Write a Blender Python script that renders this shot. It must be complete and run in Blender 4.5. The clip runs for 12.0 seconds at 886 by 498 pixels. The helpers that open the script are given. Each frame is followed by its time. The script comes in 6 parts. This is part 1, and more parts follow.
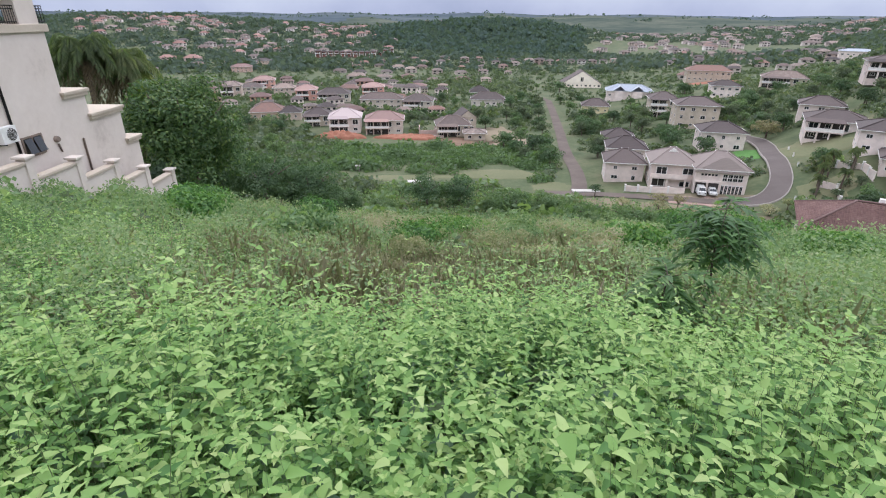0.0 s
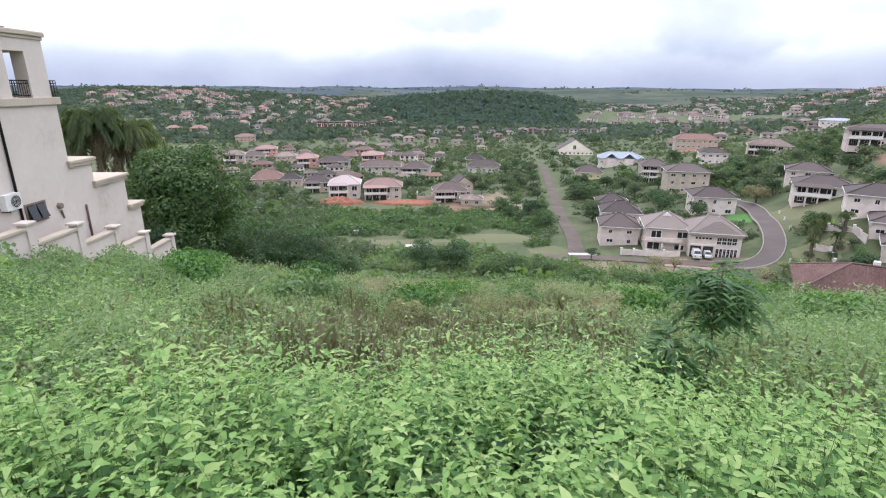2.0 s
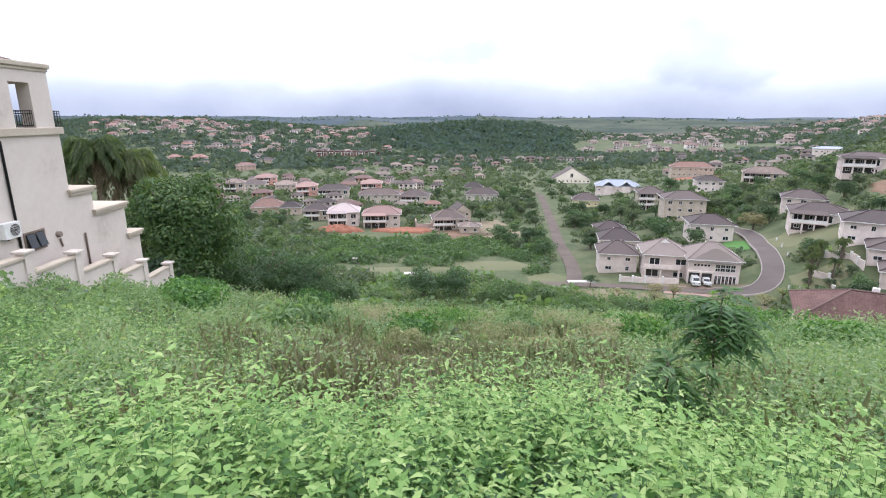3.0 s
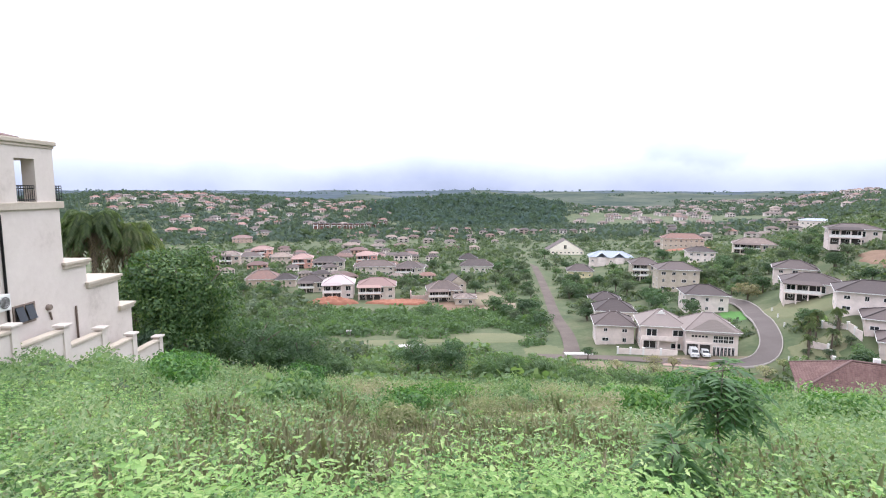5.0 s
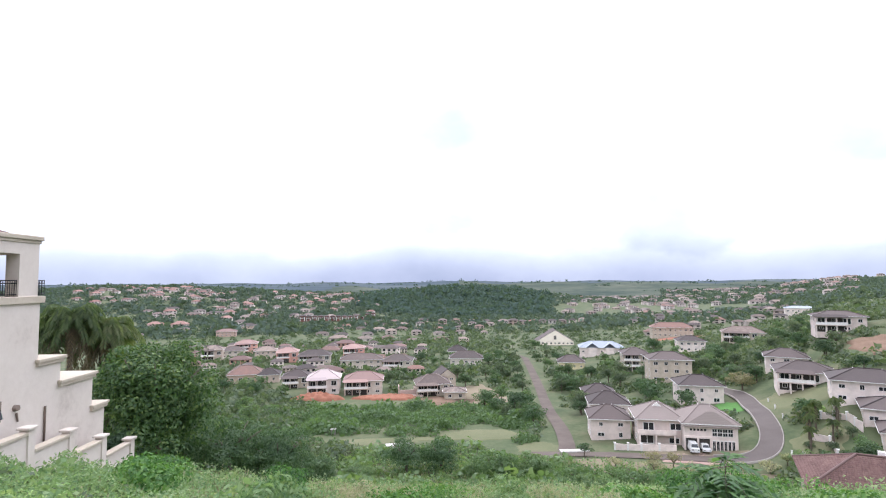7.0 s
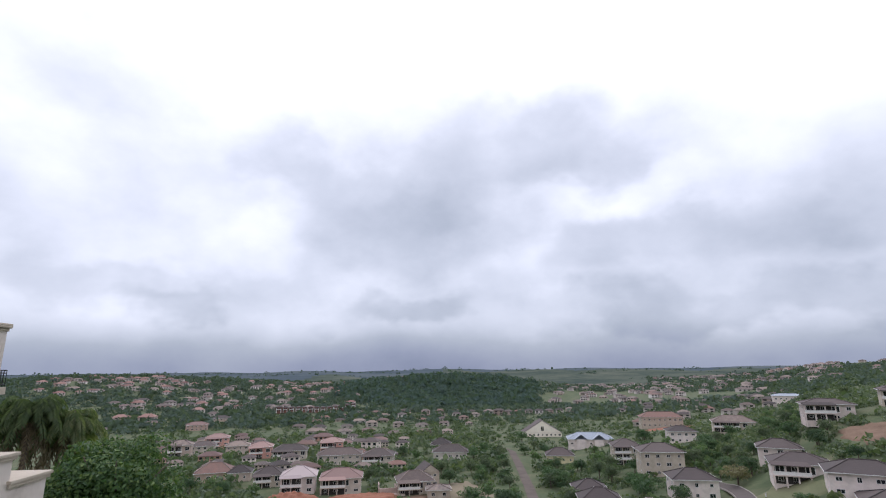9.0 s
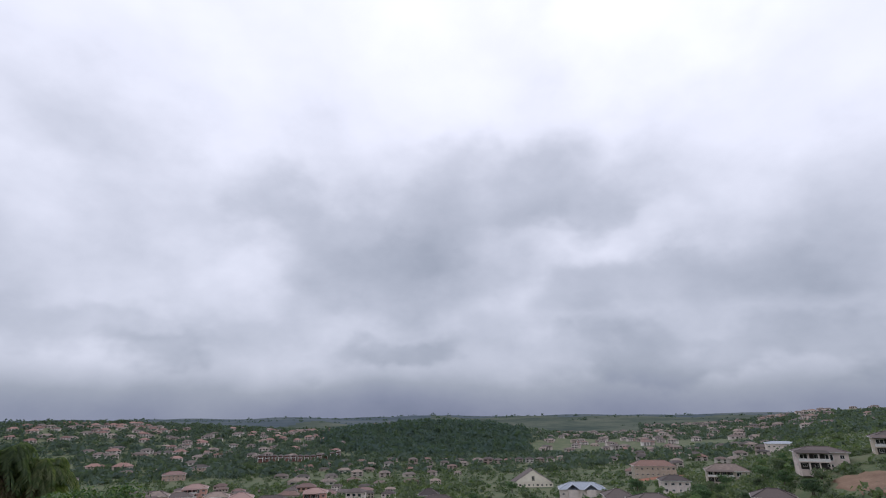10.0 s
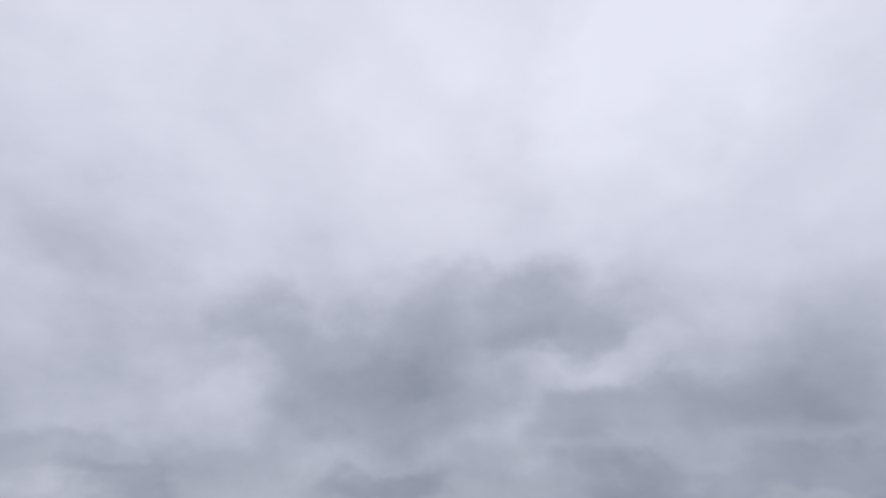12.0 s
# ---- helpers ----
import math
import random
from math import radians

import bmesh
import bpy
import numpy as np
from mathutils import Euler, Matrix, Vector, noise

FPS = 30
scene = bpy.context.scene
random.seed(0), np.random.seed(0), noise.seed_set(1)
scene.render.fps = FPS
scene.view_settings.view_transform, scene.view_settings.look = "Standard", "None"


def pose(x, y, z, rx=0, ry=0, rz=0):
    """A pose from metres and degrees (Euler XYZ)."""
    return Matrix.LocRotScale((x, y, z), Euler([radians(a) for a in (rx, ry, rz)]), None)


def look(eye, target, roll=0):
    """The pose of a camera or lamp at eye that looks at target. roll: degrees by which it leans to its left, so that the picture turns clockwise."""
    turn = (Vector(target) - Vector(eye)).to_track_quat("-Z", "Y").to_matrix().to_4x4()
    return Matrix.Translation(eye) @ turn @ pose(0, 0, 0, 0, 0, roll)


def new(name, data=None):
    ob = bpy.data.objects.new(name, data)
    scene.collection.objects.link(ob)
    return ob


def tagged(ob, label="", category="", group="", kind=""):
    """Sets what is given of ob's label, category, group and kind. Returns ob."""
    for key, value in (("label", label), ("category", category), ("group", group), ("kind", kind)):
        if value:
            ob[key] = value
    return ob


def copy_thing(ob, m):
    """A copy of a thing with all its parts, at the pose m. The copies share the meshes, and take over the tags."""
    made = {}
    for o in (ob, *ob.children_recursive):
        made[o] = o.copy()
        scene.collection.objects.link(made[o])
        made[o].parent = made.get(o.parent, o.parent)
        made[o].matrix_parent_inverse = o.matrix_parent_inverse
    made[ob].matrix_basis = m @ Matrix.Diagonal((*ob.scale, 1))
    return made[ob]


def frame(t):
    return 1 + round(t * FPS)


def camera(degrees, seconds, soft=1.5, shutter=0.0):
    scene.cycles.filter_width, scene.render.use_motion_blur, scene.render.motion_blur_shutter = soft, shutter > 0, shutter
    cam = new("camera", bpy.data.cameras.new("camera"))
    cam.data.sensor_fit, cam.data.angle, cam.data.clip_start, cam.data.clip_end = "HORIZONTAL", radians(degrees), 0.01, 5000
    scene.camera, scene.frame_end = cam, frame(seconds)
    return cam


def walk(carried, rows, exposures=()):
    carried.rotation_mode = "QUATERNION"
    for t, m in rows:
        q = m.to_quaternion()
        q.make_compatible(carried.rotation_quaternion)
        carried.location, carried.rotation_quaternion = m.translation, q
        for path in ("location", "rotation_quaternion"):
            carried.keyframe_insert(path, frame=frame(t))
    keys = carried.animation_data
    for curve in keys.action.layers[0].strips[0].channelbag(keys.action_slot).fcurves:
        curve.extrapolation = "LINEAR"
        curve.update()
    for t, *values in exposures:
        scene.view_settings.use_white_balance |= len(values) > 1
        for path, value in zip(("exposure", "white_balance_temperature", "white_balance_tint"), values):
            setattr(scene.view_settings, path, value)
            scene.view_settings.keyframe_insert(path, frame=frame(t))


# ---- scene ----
# ---- camera and its walk ----
EYE = (0.0, 0.0, 1.75)
cam = camera(81.2, 12.0, soft=1.1)
ROWS = [(0, 0, -24.5, 0.4), (0.5, -0.03, -22.76, 0.35), (1, -0.09, -20.98, 0.3), (1.5, -0.16, -19.13, 0.29), (2, -0.24, -17.42, 0.25),
        (2.5, -0.31, -15.96, 0.2), (3, -0.38, -14.37, 0.17), (5, -0.92, -6.45, 0.07), (5.5, -1.11, -4.5, 0.0), (6, -1.39, -2.42, -0.13),
        (6.5, -1.78, 0.73, -0.25), (7, -2.24, 3.62, -0.42), (9, -4.17, 13.14, -0.66), (9.5, -4.78, 15.35, -0.69), (10, -5.45, 17.9, -0.62),
        (10.5, -6.2, 20.75, -0.6), (11, -6.75, 24.5, -0.6), (11.5, -6.85, 27.9, -0.6), (12, -6.9, 31.2, -0.6)]
walk(cam, [(t, pose(*EYE, 90 + pitch, 0, yaw) @ pose(0, 0, 0, 0, 0, roll)) for t, yaw, pitch, roll in ROWS],
     exposures=[(0, 0.12, 6200, 13.5), (2.5, 0.28, 6200, 13.5), (5, 0.56, 6200, 13.5), (6, 0.6, 6200, 13.5), (6.5, 0.5, 6200, 13.5), (7.2, 0.37, 6200, 13.5), (8.8, -0.42, 6200, 13.5), (9.5, -0.74, 6200, 13.5),
                (10.5, -1.06, 6200, 13.5), (12, -1.36, 6200, 13.5)])


# ---- node helpers ----
def material(name):
    m = bpy.data.materials.new(name)
    m.use_nodes = True
    return m, m.node_tree.nodes, m.node_tree.links, m.node_tree.nodes["Principled BSDF"]


def ramp(nodes, stops):
    r = nodes.new("ShaderNodeValToRGB")
    while len(r.color_ramp.elements) < len(stops):
        r.color_ramp.elements.new(0.5)
    for e, (p, c) in zip(r.color_ramp.elements, stops):
        e.position, e.color = p, (*c, 1)
    return r


def noise_node(nodes, links, source, scale, detail=4, rough=0.55):
    n = nodes.new("ShaderNodeTexNoise")
    n.inputs["Scale"].default_value, n.inputs["Detail"].default_value, n.inputs["Roughness"].default_value = scale, detail, rough
    links.new(source, n.inputs["Vector"])
    return n.outputs["Fac"]


def arith(nodes, links, op, a, b=0.0, clamp=False):
    n = nodes.new("ShaderNodeMath")
    n.operation, n.use_clamp = op, clamp
    for i, v in enumerate((a, b)):
        if isinstance(v, (int, float)):
            n.inputs[i].default_value = v
        else:
            links.new(v, n.inputs[i])
    return n.outputs[0]


def mixed(nodes, links, fac, a, b, blend="MIX"):
    n = nodes.new("ShaderNodeMix")
    n.data_type, n.blend_type = "RGBA", blend
    for key, v in ((0, fac), (6, a), (7, b)):
        if isinstance(v, (int, float)):
            n.inputs[key].default_value = v
        elif isinstance(v, tuple):
            n.inputs[key].default_value = (*v, 1)
        else:
            links.new(v, n.inputs[key])
    return n.outputs[2]


# ---- world: overcast sky with layered cloud, one weak wide sun behind it ----
SUN_AZ, SUN_EL = 8.0, 52.0
world = bpy.data.worlds.new("overcast_sky")
scene.world = world
world.use_nodes = True
wn, wl = world.node_tree.nodes, world.node_tree.links
wn.clear()
w_out, w_bg = wn.new("ShaderNodeOutputWorld"), wn.new("ShaderNodeBackground")
sky = wn.new("ShaderNodeTexSky")
sky.sky_type, sky.sun_disc = "NISHITA", False
sky.sun_elevation, sky.sun_rotation = radians(SUN_EL), radians(SUN_AZ)
coord = wn.new("ShaderNodeTexCoord").outputs["Generated"]
sep = wn.new("ShaderNodeSeparateXYZ")
wl.new(coord, sep.inputs[0])
up = arith(wn, wl, "MAXIMUM", sep.outputs[2], 0.0)
flat = wn.new("ShaderNodeCombineXYZ")
wl.new(sep.outputs[0], flat.inputs[0])
wl.new(sep.outputs[1], flat.inputs[1])
wl.new(arith(wn, wl, "MULTIPLY", up, 1.45), flat.inputs[2])
layer = flat.outputs[0]
broad = noise_node(wn, wl, layer, 1.6, 2, 0.5)
fine = noise_node(wn, wl, layer, 5.0, 6, 0.52)
warp = wn.new("ShaderNodeTexNoise")
warp.inputs["Scale"].default_value, warp.inputs["Detail"].default_value = 6.0, 4
wl.new(layer, warp.inputs["Vector"])
ahead = arith(wn, wl, "GREATER_THAN", sep.outputs[1], 0.0)
moved = wn.new("ShaderNodeVectorMath")
moved.operation = "MULTIPLY_ADD"
wl.new(warp.outputs["Color"], moved.inputs[0])
moved.inputs[1].default_value = (0.26, 0, 0.22)
wl.new(coord, moved.inputs[2])


def cloud(cx, cz, rx, rz, amount):
    """One cloud (darker, or brighter where amount is below zero) about a direction of the sky, with a ragged edge."""
    b = wn.new("ShaderNodeVectorMath")
    b.operation = "SUBTRACT"
    wl.new(moved.outputs[0], b.inputs[0])
    b.inputs[1].default_value = (cx + 0.13, 0, cz + 0.11)
    c = wn.new("ShaderNodeVectorMath")
    c.operation = "MULTIPLY"
    wl.new(b.outputs[0], c.inputs[0])
    c.inputs[1].default_value = (1 / rx, 0, 1 / rz)
    d = wn.new("ShaderNodeVectorMath")
    d.operation = "LENGTH"
    wl.new(c.outputs[0], d.inputs[0])
    e = wn.new("ShaderNodeMapRange")
    e.interpolation_type = "SMOOTHSTEP"
    wl.new(d.outputs["Value"], e.inputs[0])
    for i, val in ((1, 1.25), (2, 0.4), (3, 0.0), (4, amount)):
        e.inputs[i].default_value = val
    return arith(wn, wl, "MULTIPLY", e.outputs[0], ahead)


dark = arith(wn, wl, "MULTIPLY", arith(wn, wl, "SUBTRACT", fine, 0.5), 0.34)
dark = arith(wn, wl, "ADD", dark, arith(wn, wl, "MULTIPLY", arith(wn, wl, "SUBTRACT", broad, 0.5), 0.45))
CLOUDS = [(-0.19, 0.36, 0.12, 0.08, 0.11), (0.19, 0.40, 0.23, 0.10, 0.15), (0.01, 0.265, 0.19, 0.10, 0.13), (0.50, 0.21, 0.26, 0.08, 0.10),
          (0.70, 0.25, 0.26, 0.11, 0.04), (-0.49, 0.155, 0.15, 0.05, 0.09), (-0.37, 0.115, 0.12, 0.04, 0.12), (0.01, 0.115, 0.16, 0.035, 0.12),
          (0.56, 0.10, 0.35, 0.045, 0.14), (-0.49, 0.50, 0.22, 0.16, 0.09), (0.42, 0.72, 0.22, 0.22, -0.20), (-0.28, 0.23, 0.10, 0.06, -0.05), (0.40, 0.30, 0.16, 0.06, -0.07)]
for spec in CLOUDS:
    dark = arith(wn, wl, "ADD", dark, cloud(*spec[:4], spec[4] * 0.85))
for near, far, amount in ((0.85, 0.0, 0.37), (0.10, 0.0, 0.37)):
    low = wn.new("ShaderNodeMapRange")
    low.interpolation_type = "SMOOTHSTEP"
    wl.new(up, low.inputs[0])
    for i, val in ((1, near), (2, far), (3, 0.0), (4, amount)):
        low.inputs[i].default_value = val
    dark = arith(wn, wl, "ADD", dark, low.outputs[0])
tone = ramp(wn, [(0.0, (2.0, 2.03, 2.18)), (0.3, (1.55, 1.58, 1.74)), (0.5, (0.985, 1.035, 1.17)), (0.68, (0.62, 0.68, 0.80)), (0.85, (0.41, 0.465, 0.63)), (1.0, (0.22, 0.28, 0.44))])
wl.new(arith(wn, wl, "ADD", dark, 0.12, True), tone.inputs[0])
mixsky = mixed(wn, wl, 0.006, tone.outputs[0], sky.outputs[0], "ADD")
wl.new(mixsky, w_bg.inputs["Color"])
w_bg.inputs["Strength"].default_value = 1.0
wl.new(w_bg.outputs[0], w_out.inputs["Surface"])

sun = new("sun", bpy.data.lights.new("sun", "SUN"))
sun.data.energy, sun.data.angle, sun.data.color = 1.2, radians(25), (1.0, 0.96, 0.90)
sun.matrix_world = look((0, 0, 50), (-math.sin(radians(SUN_AZ)) * 40, -math.cos(radians(SUN_AZ)) * 40, 50 - 40 * math.tan(radians(SUN_EL))))


# ---- materials ----
def textured(name, stops, scale=1.0, rough=0.85, bump=0.3, grain=8.0, island=0.0, where="Object", spec=0.3):
    """A surface whose colour drifts over large patches, with a finer grain and a little relief."""
    m, n, l, b = material(name)
    tc = n.new("ShaderNodeTexCoord").outputs[where]
    big, small = noise_node(n, l, tc, scale, 4), noise_node(n, l, tc, scale * grain, 5, 0.65)
    f = arith(n, l, "ADD", arith(n, l, "MULTIPLY", big, 0.62), arith(n, l, "MULTIPLY", small, 0.38))
    if island:
        isl = n.new("ShaderNodeNewGeometry").outputs["Random Per Island"]
        f = arith(n, l, "ADD", f, arith(n, l, "MULTIPLY", arith(n, l, "SUBTRACT", isl, 0.5), island))
    r = ramp(n, stops)
    l.new(f, r.inputs[0])
    l.new(r.outputs[0], b.inputs["Base Color"])
    b.inputs["Roughness"].default_value = rough
    b.inputs["Specular IOR Level"].default_value = spec
    if bump:
        bp = n.new("ShaderNodeBump")
        bp.inputs["Strength"].default_value, bp.inputs["Distance"].default_value = bump, 0.05
        l.new(small, bp.inputs["Height"])
        l.new(bp.outputs[0], b.inputs["Normal"])
    return m


def foliage(name, stops, island=0.7, patch=0.3, rough=0.55, through_light=0.35, glow=(1.5, 1.6, 0.7), gloss=0.3):
    """Leaves: colour by leaf and by patch, with light that comes through them."""
    m, n, l, b = material(name)
    tc = n.new("ShaderNodeTexCoord").outputs["Object"]
    isl = n.new("ShaderNodeNewGeometry").outputs["Random Per Island"]
    own = n.new("ShaderNodeObjectInfo").outputs["Random"]
    f = arith(n, l, "ADD", arith(n, l, "MULTIPLY", isl, island), arith(n, l, "MULTIPLY", noise_node(n, l, tc, patch, 3), 1 - island))
    f = arith(n, l, "ADD", f, arith(n, l, "MULTIPLY", arith(n, l, "SUBTRACT", own, 0.5), 0.35), True)
    r = ramp(n, stops)
    l.new(f, r.inputs[0])
    l.new(r.outputs[0], b.inputs["Base Color"])
    b.inputs["Roughness"].default_value = rough
    b.inputs["Specular IOR Level"].default_value = gloss
    t = n.new("ShaderNodeBsdfTranslucent")
    l.new(mixed(n, l, 1.0, r.outputs[0], glow, "MULTIPLY"), t.inputs["Color"])
    mx = n.new("ShaderNodeMixShader")
    mx.inputs[0].default_value = through_light
    l.new(b.outputs[0], mx.inputs[1])
    l.new(t.outputs[0], mx.inputs[2])
    l.new(mx.outputs[0], n["Material Output"].inputs["Surface"])
    return m


def painted(name, stops, rough=0.8, stain=0.25, island=False):
    """Plaster that takes its colour from the house it is on, with faint weather stains."""
    m, n, l, b = material(name)
    own = n.new("ShaderNodeNewGeometry").outputs["Random Per Island"] if island else n.new("ShaderNodeObjectInfo").outputs["Random"]
    r = ramp(n, stops)
    l.new(own, r.inputs[0])
    tc = n.new("ShaderNodeTexCoord").outputs["Object"]
    st = ramp(n, [(0.3, (1 - stain,) * 3), (0.6, (1.0, 1.0, 1.0))])
    l.new(noise_node(n, l, tc, 0.5, 6, 0.65), st.inputs[0])
    l.new(mixed(n, l, 1.0, r.outputs[0], st.outputs[0], "MULTIPLY"), b.inputs["Base Color"])
    b.inputs["Roughness"].default_value = rough
    b.inputs["Specular IOR Level"].default_value = 0.25
    bp = n.new("ShaderNodeBump")
    bp.inputs["Strength"].default_value, bp.inputs["Distance"].default_value = 0.25, 0.02
    l.new(noise_node(n, l, tc, 14, 4), bp.inputs["Height"])
    l.new(bp.outputs[0], b.inputs["Normal"])
    return m


def plain(name, colour, rough=0.5, metal=0.0):
    m, n, l, b = material(name)
    tc = n.new("ShaderNodeTexCoord").outputs["Object"]
    r = ramp(n, [(0.3, tuple(c * 0.8 for c in colour)), (0.7, colour)])
    l.new(noise_node(n, l, tc, 3.0, 4), r.inputs[0])
    l.new(r.outputs[0], b.inputs["Base Color"])
    b.inputs["Roughness"].default_value, b.inputs["Metallic"].default_value = rough, metal
    return m


def roof_mat(name, stops, course=0.33, island=False):
    """Concrete or clay tiles: courses down the slope as relief, colour by roof and by patch."""
    m, n, l, b = material(name)
    tc = n.new("ShaderNodeTexCoord").outputs["Object"]
    own = n.new("ShaderNodeNewGeometry").outputs["Random Per Island"] if island else n.new("ShaderNodeObjectInfo").outputs["Random"]
    f = arith(n, l, "ADD", arith(n, l, "MULTIPLY", own, 0.92), arith(n, l, "MULTIPLY", arith(n, l, "SUBTRACT", noise_node(n, l, tc, 0.7, 6, 0.7), 0.4), 0.4), True)
    r = ramp(n, stops)
    l.new(f, r.inputs[0])
    l.new(r.outputs[0], b.inputs["Base Color"])
    b.inputs["Roughness"].default_value = 0.8
    w = n.new("ShaderNodeTexWave")
    w.bands_direction, w.wave_profile = "Z", "SAW"
    w.inputs["Scale"].default_value = 1.0 / (course * 3.1)
    l.new(tc, w.inputs["Vector"])
    bp = n.new("ShaderNodeBump")
    bp.inputs["Strength"].default_value, bp.inputs["Distance"].default_value = 0.6, 0.05
    l.new(w.outputs["Fac"], bp.inputs["Height"])
    l.new(bp.outputs[0], b.inputs["Normal"])
    return m


M_EARTH = textured("hillside_soil_and_grass", [(0.3, (0.042, 0.064, 0.030)), (0.46, (0.070, 0.092, 0.042)), (0.6, (0.108, 0.116, 0.062)), (0.75, (0.17, 0.135, 0.09))], 0.09, 0.95, 0.6, 9)
M_LAWN = textured("mown_grass", [(0.3, (0.092, 0.108, 0.052)), (0.55, (0.135, 0.140, 0.074)), (0.75, (0.185, 0.168, 0.104))], 0.08, 0.95, 0.4, 25)
M_DRY = textured("dry_verge_grass", [(0.3, (0.145, 0.13, 0.082)), (0.6, (0.215, 0.175, 0.12)), (0.8, (0.25, 0.20, 0.155))], 0.1, 0.95, 0.4, 18)
# Haze put into colour: far pasture greyed, the country beyond it blue-grey.
M_FIELD = textured("hazy_far_pasture", [(0.38, (0.054, 0.072, 0.064)), (0.48, (0.080, 0.097, 0.080)), (0.58, (0.110, 0.122, 0.098)), (0.70, (0.150, 0.150, 0.122))], 0.0030, 1.0, 0, 9, spec=0.0)
M_HAZY_LAND = textured("hazy_blue_grey_country", [(0.38, (0.062, 0.082, 0.098)), (0.5, (0.084, 0.104, 0.118)), (0.62, (0.118, 0.135, 0.138))], 0.0014, 1.0, 0, 7, spec=0.0)
M_GARDEN = textured("green_garden_grass", [(0.3, (0.055, 0.15, 0.035)), (0.7, (0.10, 0.22, 0.055))], 0.3, 0.95, 0.4, 20)
M_CLAY = textured("raw_red_clay", [(0.3, (0.19, 0.075, 0.045)), (0.6, (0.29, 0.13, 0.085)), (0.8, (0.36, 0.20, 0.14))], 0.25, 0.95, 0.6, 8)
M_SOIL = textured("bare_brown_soil", [(0.3, (0.12, 0.075, 0.05)), (0.7, (0.22, 0.145, 0.10))], 0.2, 0.95, 0.6, 8)
M_ROAD = textured("worn_asphalt", [(0.3, (0.105, 0.090, 0.085)), (0.7, (0.150, 0.130, 0.122))], 0.15, 1.0, 0.2, 30, spec=0.05)
M_TRACK = textured("dusty_asphalt", [(0.3, (0.105, 0.086, 0.077)), (0.55, (0.142, 0.119, 0.105)), (0.8, (0.175, 0.15, 0.12))], 0.18, 1.0, 0.2, 30, spec=0.05)
M_KERB = textured("weathered_kerb", [(0.3, (0.22, 0.20, 0.18)), (0.7, (0.34, 0.31, 0.28))], 0.6, 0.9, 0.3, 10)
M_CONC = textured("pale_concrete", [(0.3, (0.36, 0.34, 0.31)), (0.7, (0.52, 0.50, 0.46))], 0.6, 0.85, 0.3, 10)
M_PINKCONC = textured("pinkish_masonry", [(0.3, (0.36, 0.27, 0.23)), (0.7, (0.52, 0.42, 0.37))], 0.6, 0.9, 0.3, 10)
M_PAVE = textured("brick_paving", [(0.3, (0.28, 0.19, 0.16)), (0.7, (0.38, 0.27, 0.23))], 0.8, 0.9, 0.3, 10)
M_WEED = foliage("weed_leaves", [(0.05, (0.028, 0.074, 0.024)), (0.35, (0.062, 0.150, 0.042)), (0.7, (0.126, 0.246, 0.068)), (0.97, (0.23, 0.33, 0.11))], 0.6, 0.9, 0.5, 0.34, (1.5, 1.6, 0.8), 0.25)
# Paler top leaves: young growth, with light on the tips put into the colour.
M_WEED_TOP = foliage("young_lit_weed_leaves", [(0.1, (0.112, 0.222, 0.062)), (0.45, (0.205, 0.345, 0.104)), (0.8, (0.315, 0.435, 0.160)), (0.97, (0.45, 0.52, 0.24))], 0.65, 0.8, 0.5, 0.36, (1.5, 1.55, 0.85), 0.25)
M_STEM = plain("weed_stems", (0.12, 0.17, 0.06), 0.7)
M_BROAD = foliage("dusty_broad_leaves", [(0.1, (0.045, 0.10, 0.060)), (0.6, (0.075, 0.145, 0.085)), (0.95, (0.13, 0.18, 0.10))], 0.7, 0.8)
M_DRYGRASS = foliage("dry_grass_and_seed_heads", [(0.1, (0.18, 0.215, 0.10)), (0.45, (0.275, 0.285, 0.15)), (0.72, (0.34, 0.32, 0.21)), (0.95, (0.37, 0.33, 0.25))], 0.55, 0.4, 0.8, 0.45, (1.5, 1.55, 1.25))
M_SLOPE = foliage("slope_weeds", [(0.1, (0.074, 0.142, 0.064)), (0.4, (0.152, 0.246, 0.110)), (0.75, (0.224, 0.308, 0.152)), (0.97, (0.32, 0.37, 0.21))], 0.6, 0.35, 0.6, 0.42, (1.45, 1.5, 0.85))
# Tones lifted and greyed: the valley's mild haze is put into the colour.
M_TREE = foliage("tree_leaves", [(0.05, (0.052, 0.076, 0.050)), (0.45, (0.088, 0.124, 0.074)), (0.8, (0.138, 0.172, 0.104)), (0.97, (0.21, 0.21, 0.15))], 0.55, 0.35, 0.55, 0.38)
M_TREE_DARK = foliage("dark_tree_leaves", [(0.05, (0.030, 0.058, 0.032)), (0.5, (0.060, 0.104, 0.054)), (0.95, (0.120, 0.172, 0.086))], 0.55, 0.35)
M_MANGO = foliage("broad_tree_leaves", [(0.05, (0.020, 0.047, 0.019)), (0.4, (0.042, 0.090, 0.032)), (0.75, (0.088, 0.155, 0.050)), (0.97, (0.19, 0.25, 0.080))], 0.6, 0.7, 0.5, 0.28)
# These two greens are also lifted, with the valley haze in their colour.
M_BUSH = foliage("dark_bush_leaves", [(0.05, (0.036, 0.074, 0.036)), (0.5, (0.068, 0.122, 0.058)), (0.95, (0.130, 0.192, 0.096))], 0.55, 0.35, 0.55, 0.32)
M_THICKET = foliage("green_thicket", [(0.05, (0.062, 0.108, 0.052)), (0.5, (0.110, 0.176, 0.082)), (0.9, (0.172, 0.236, 0.118))], 0.4, 0.1, 0.55, 0.4)
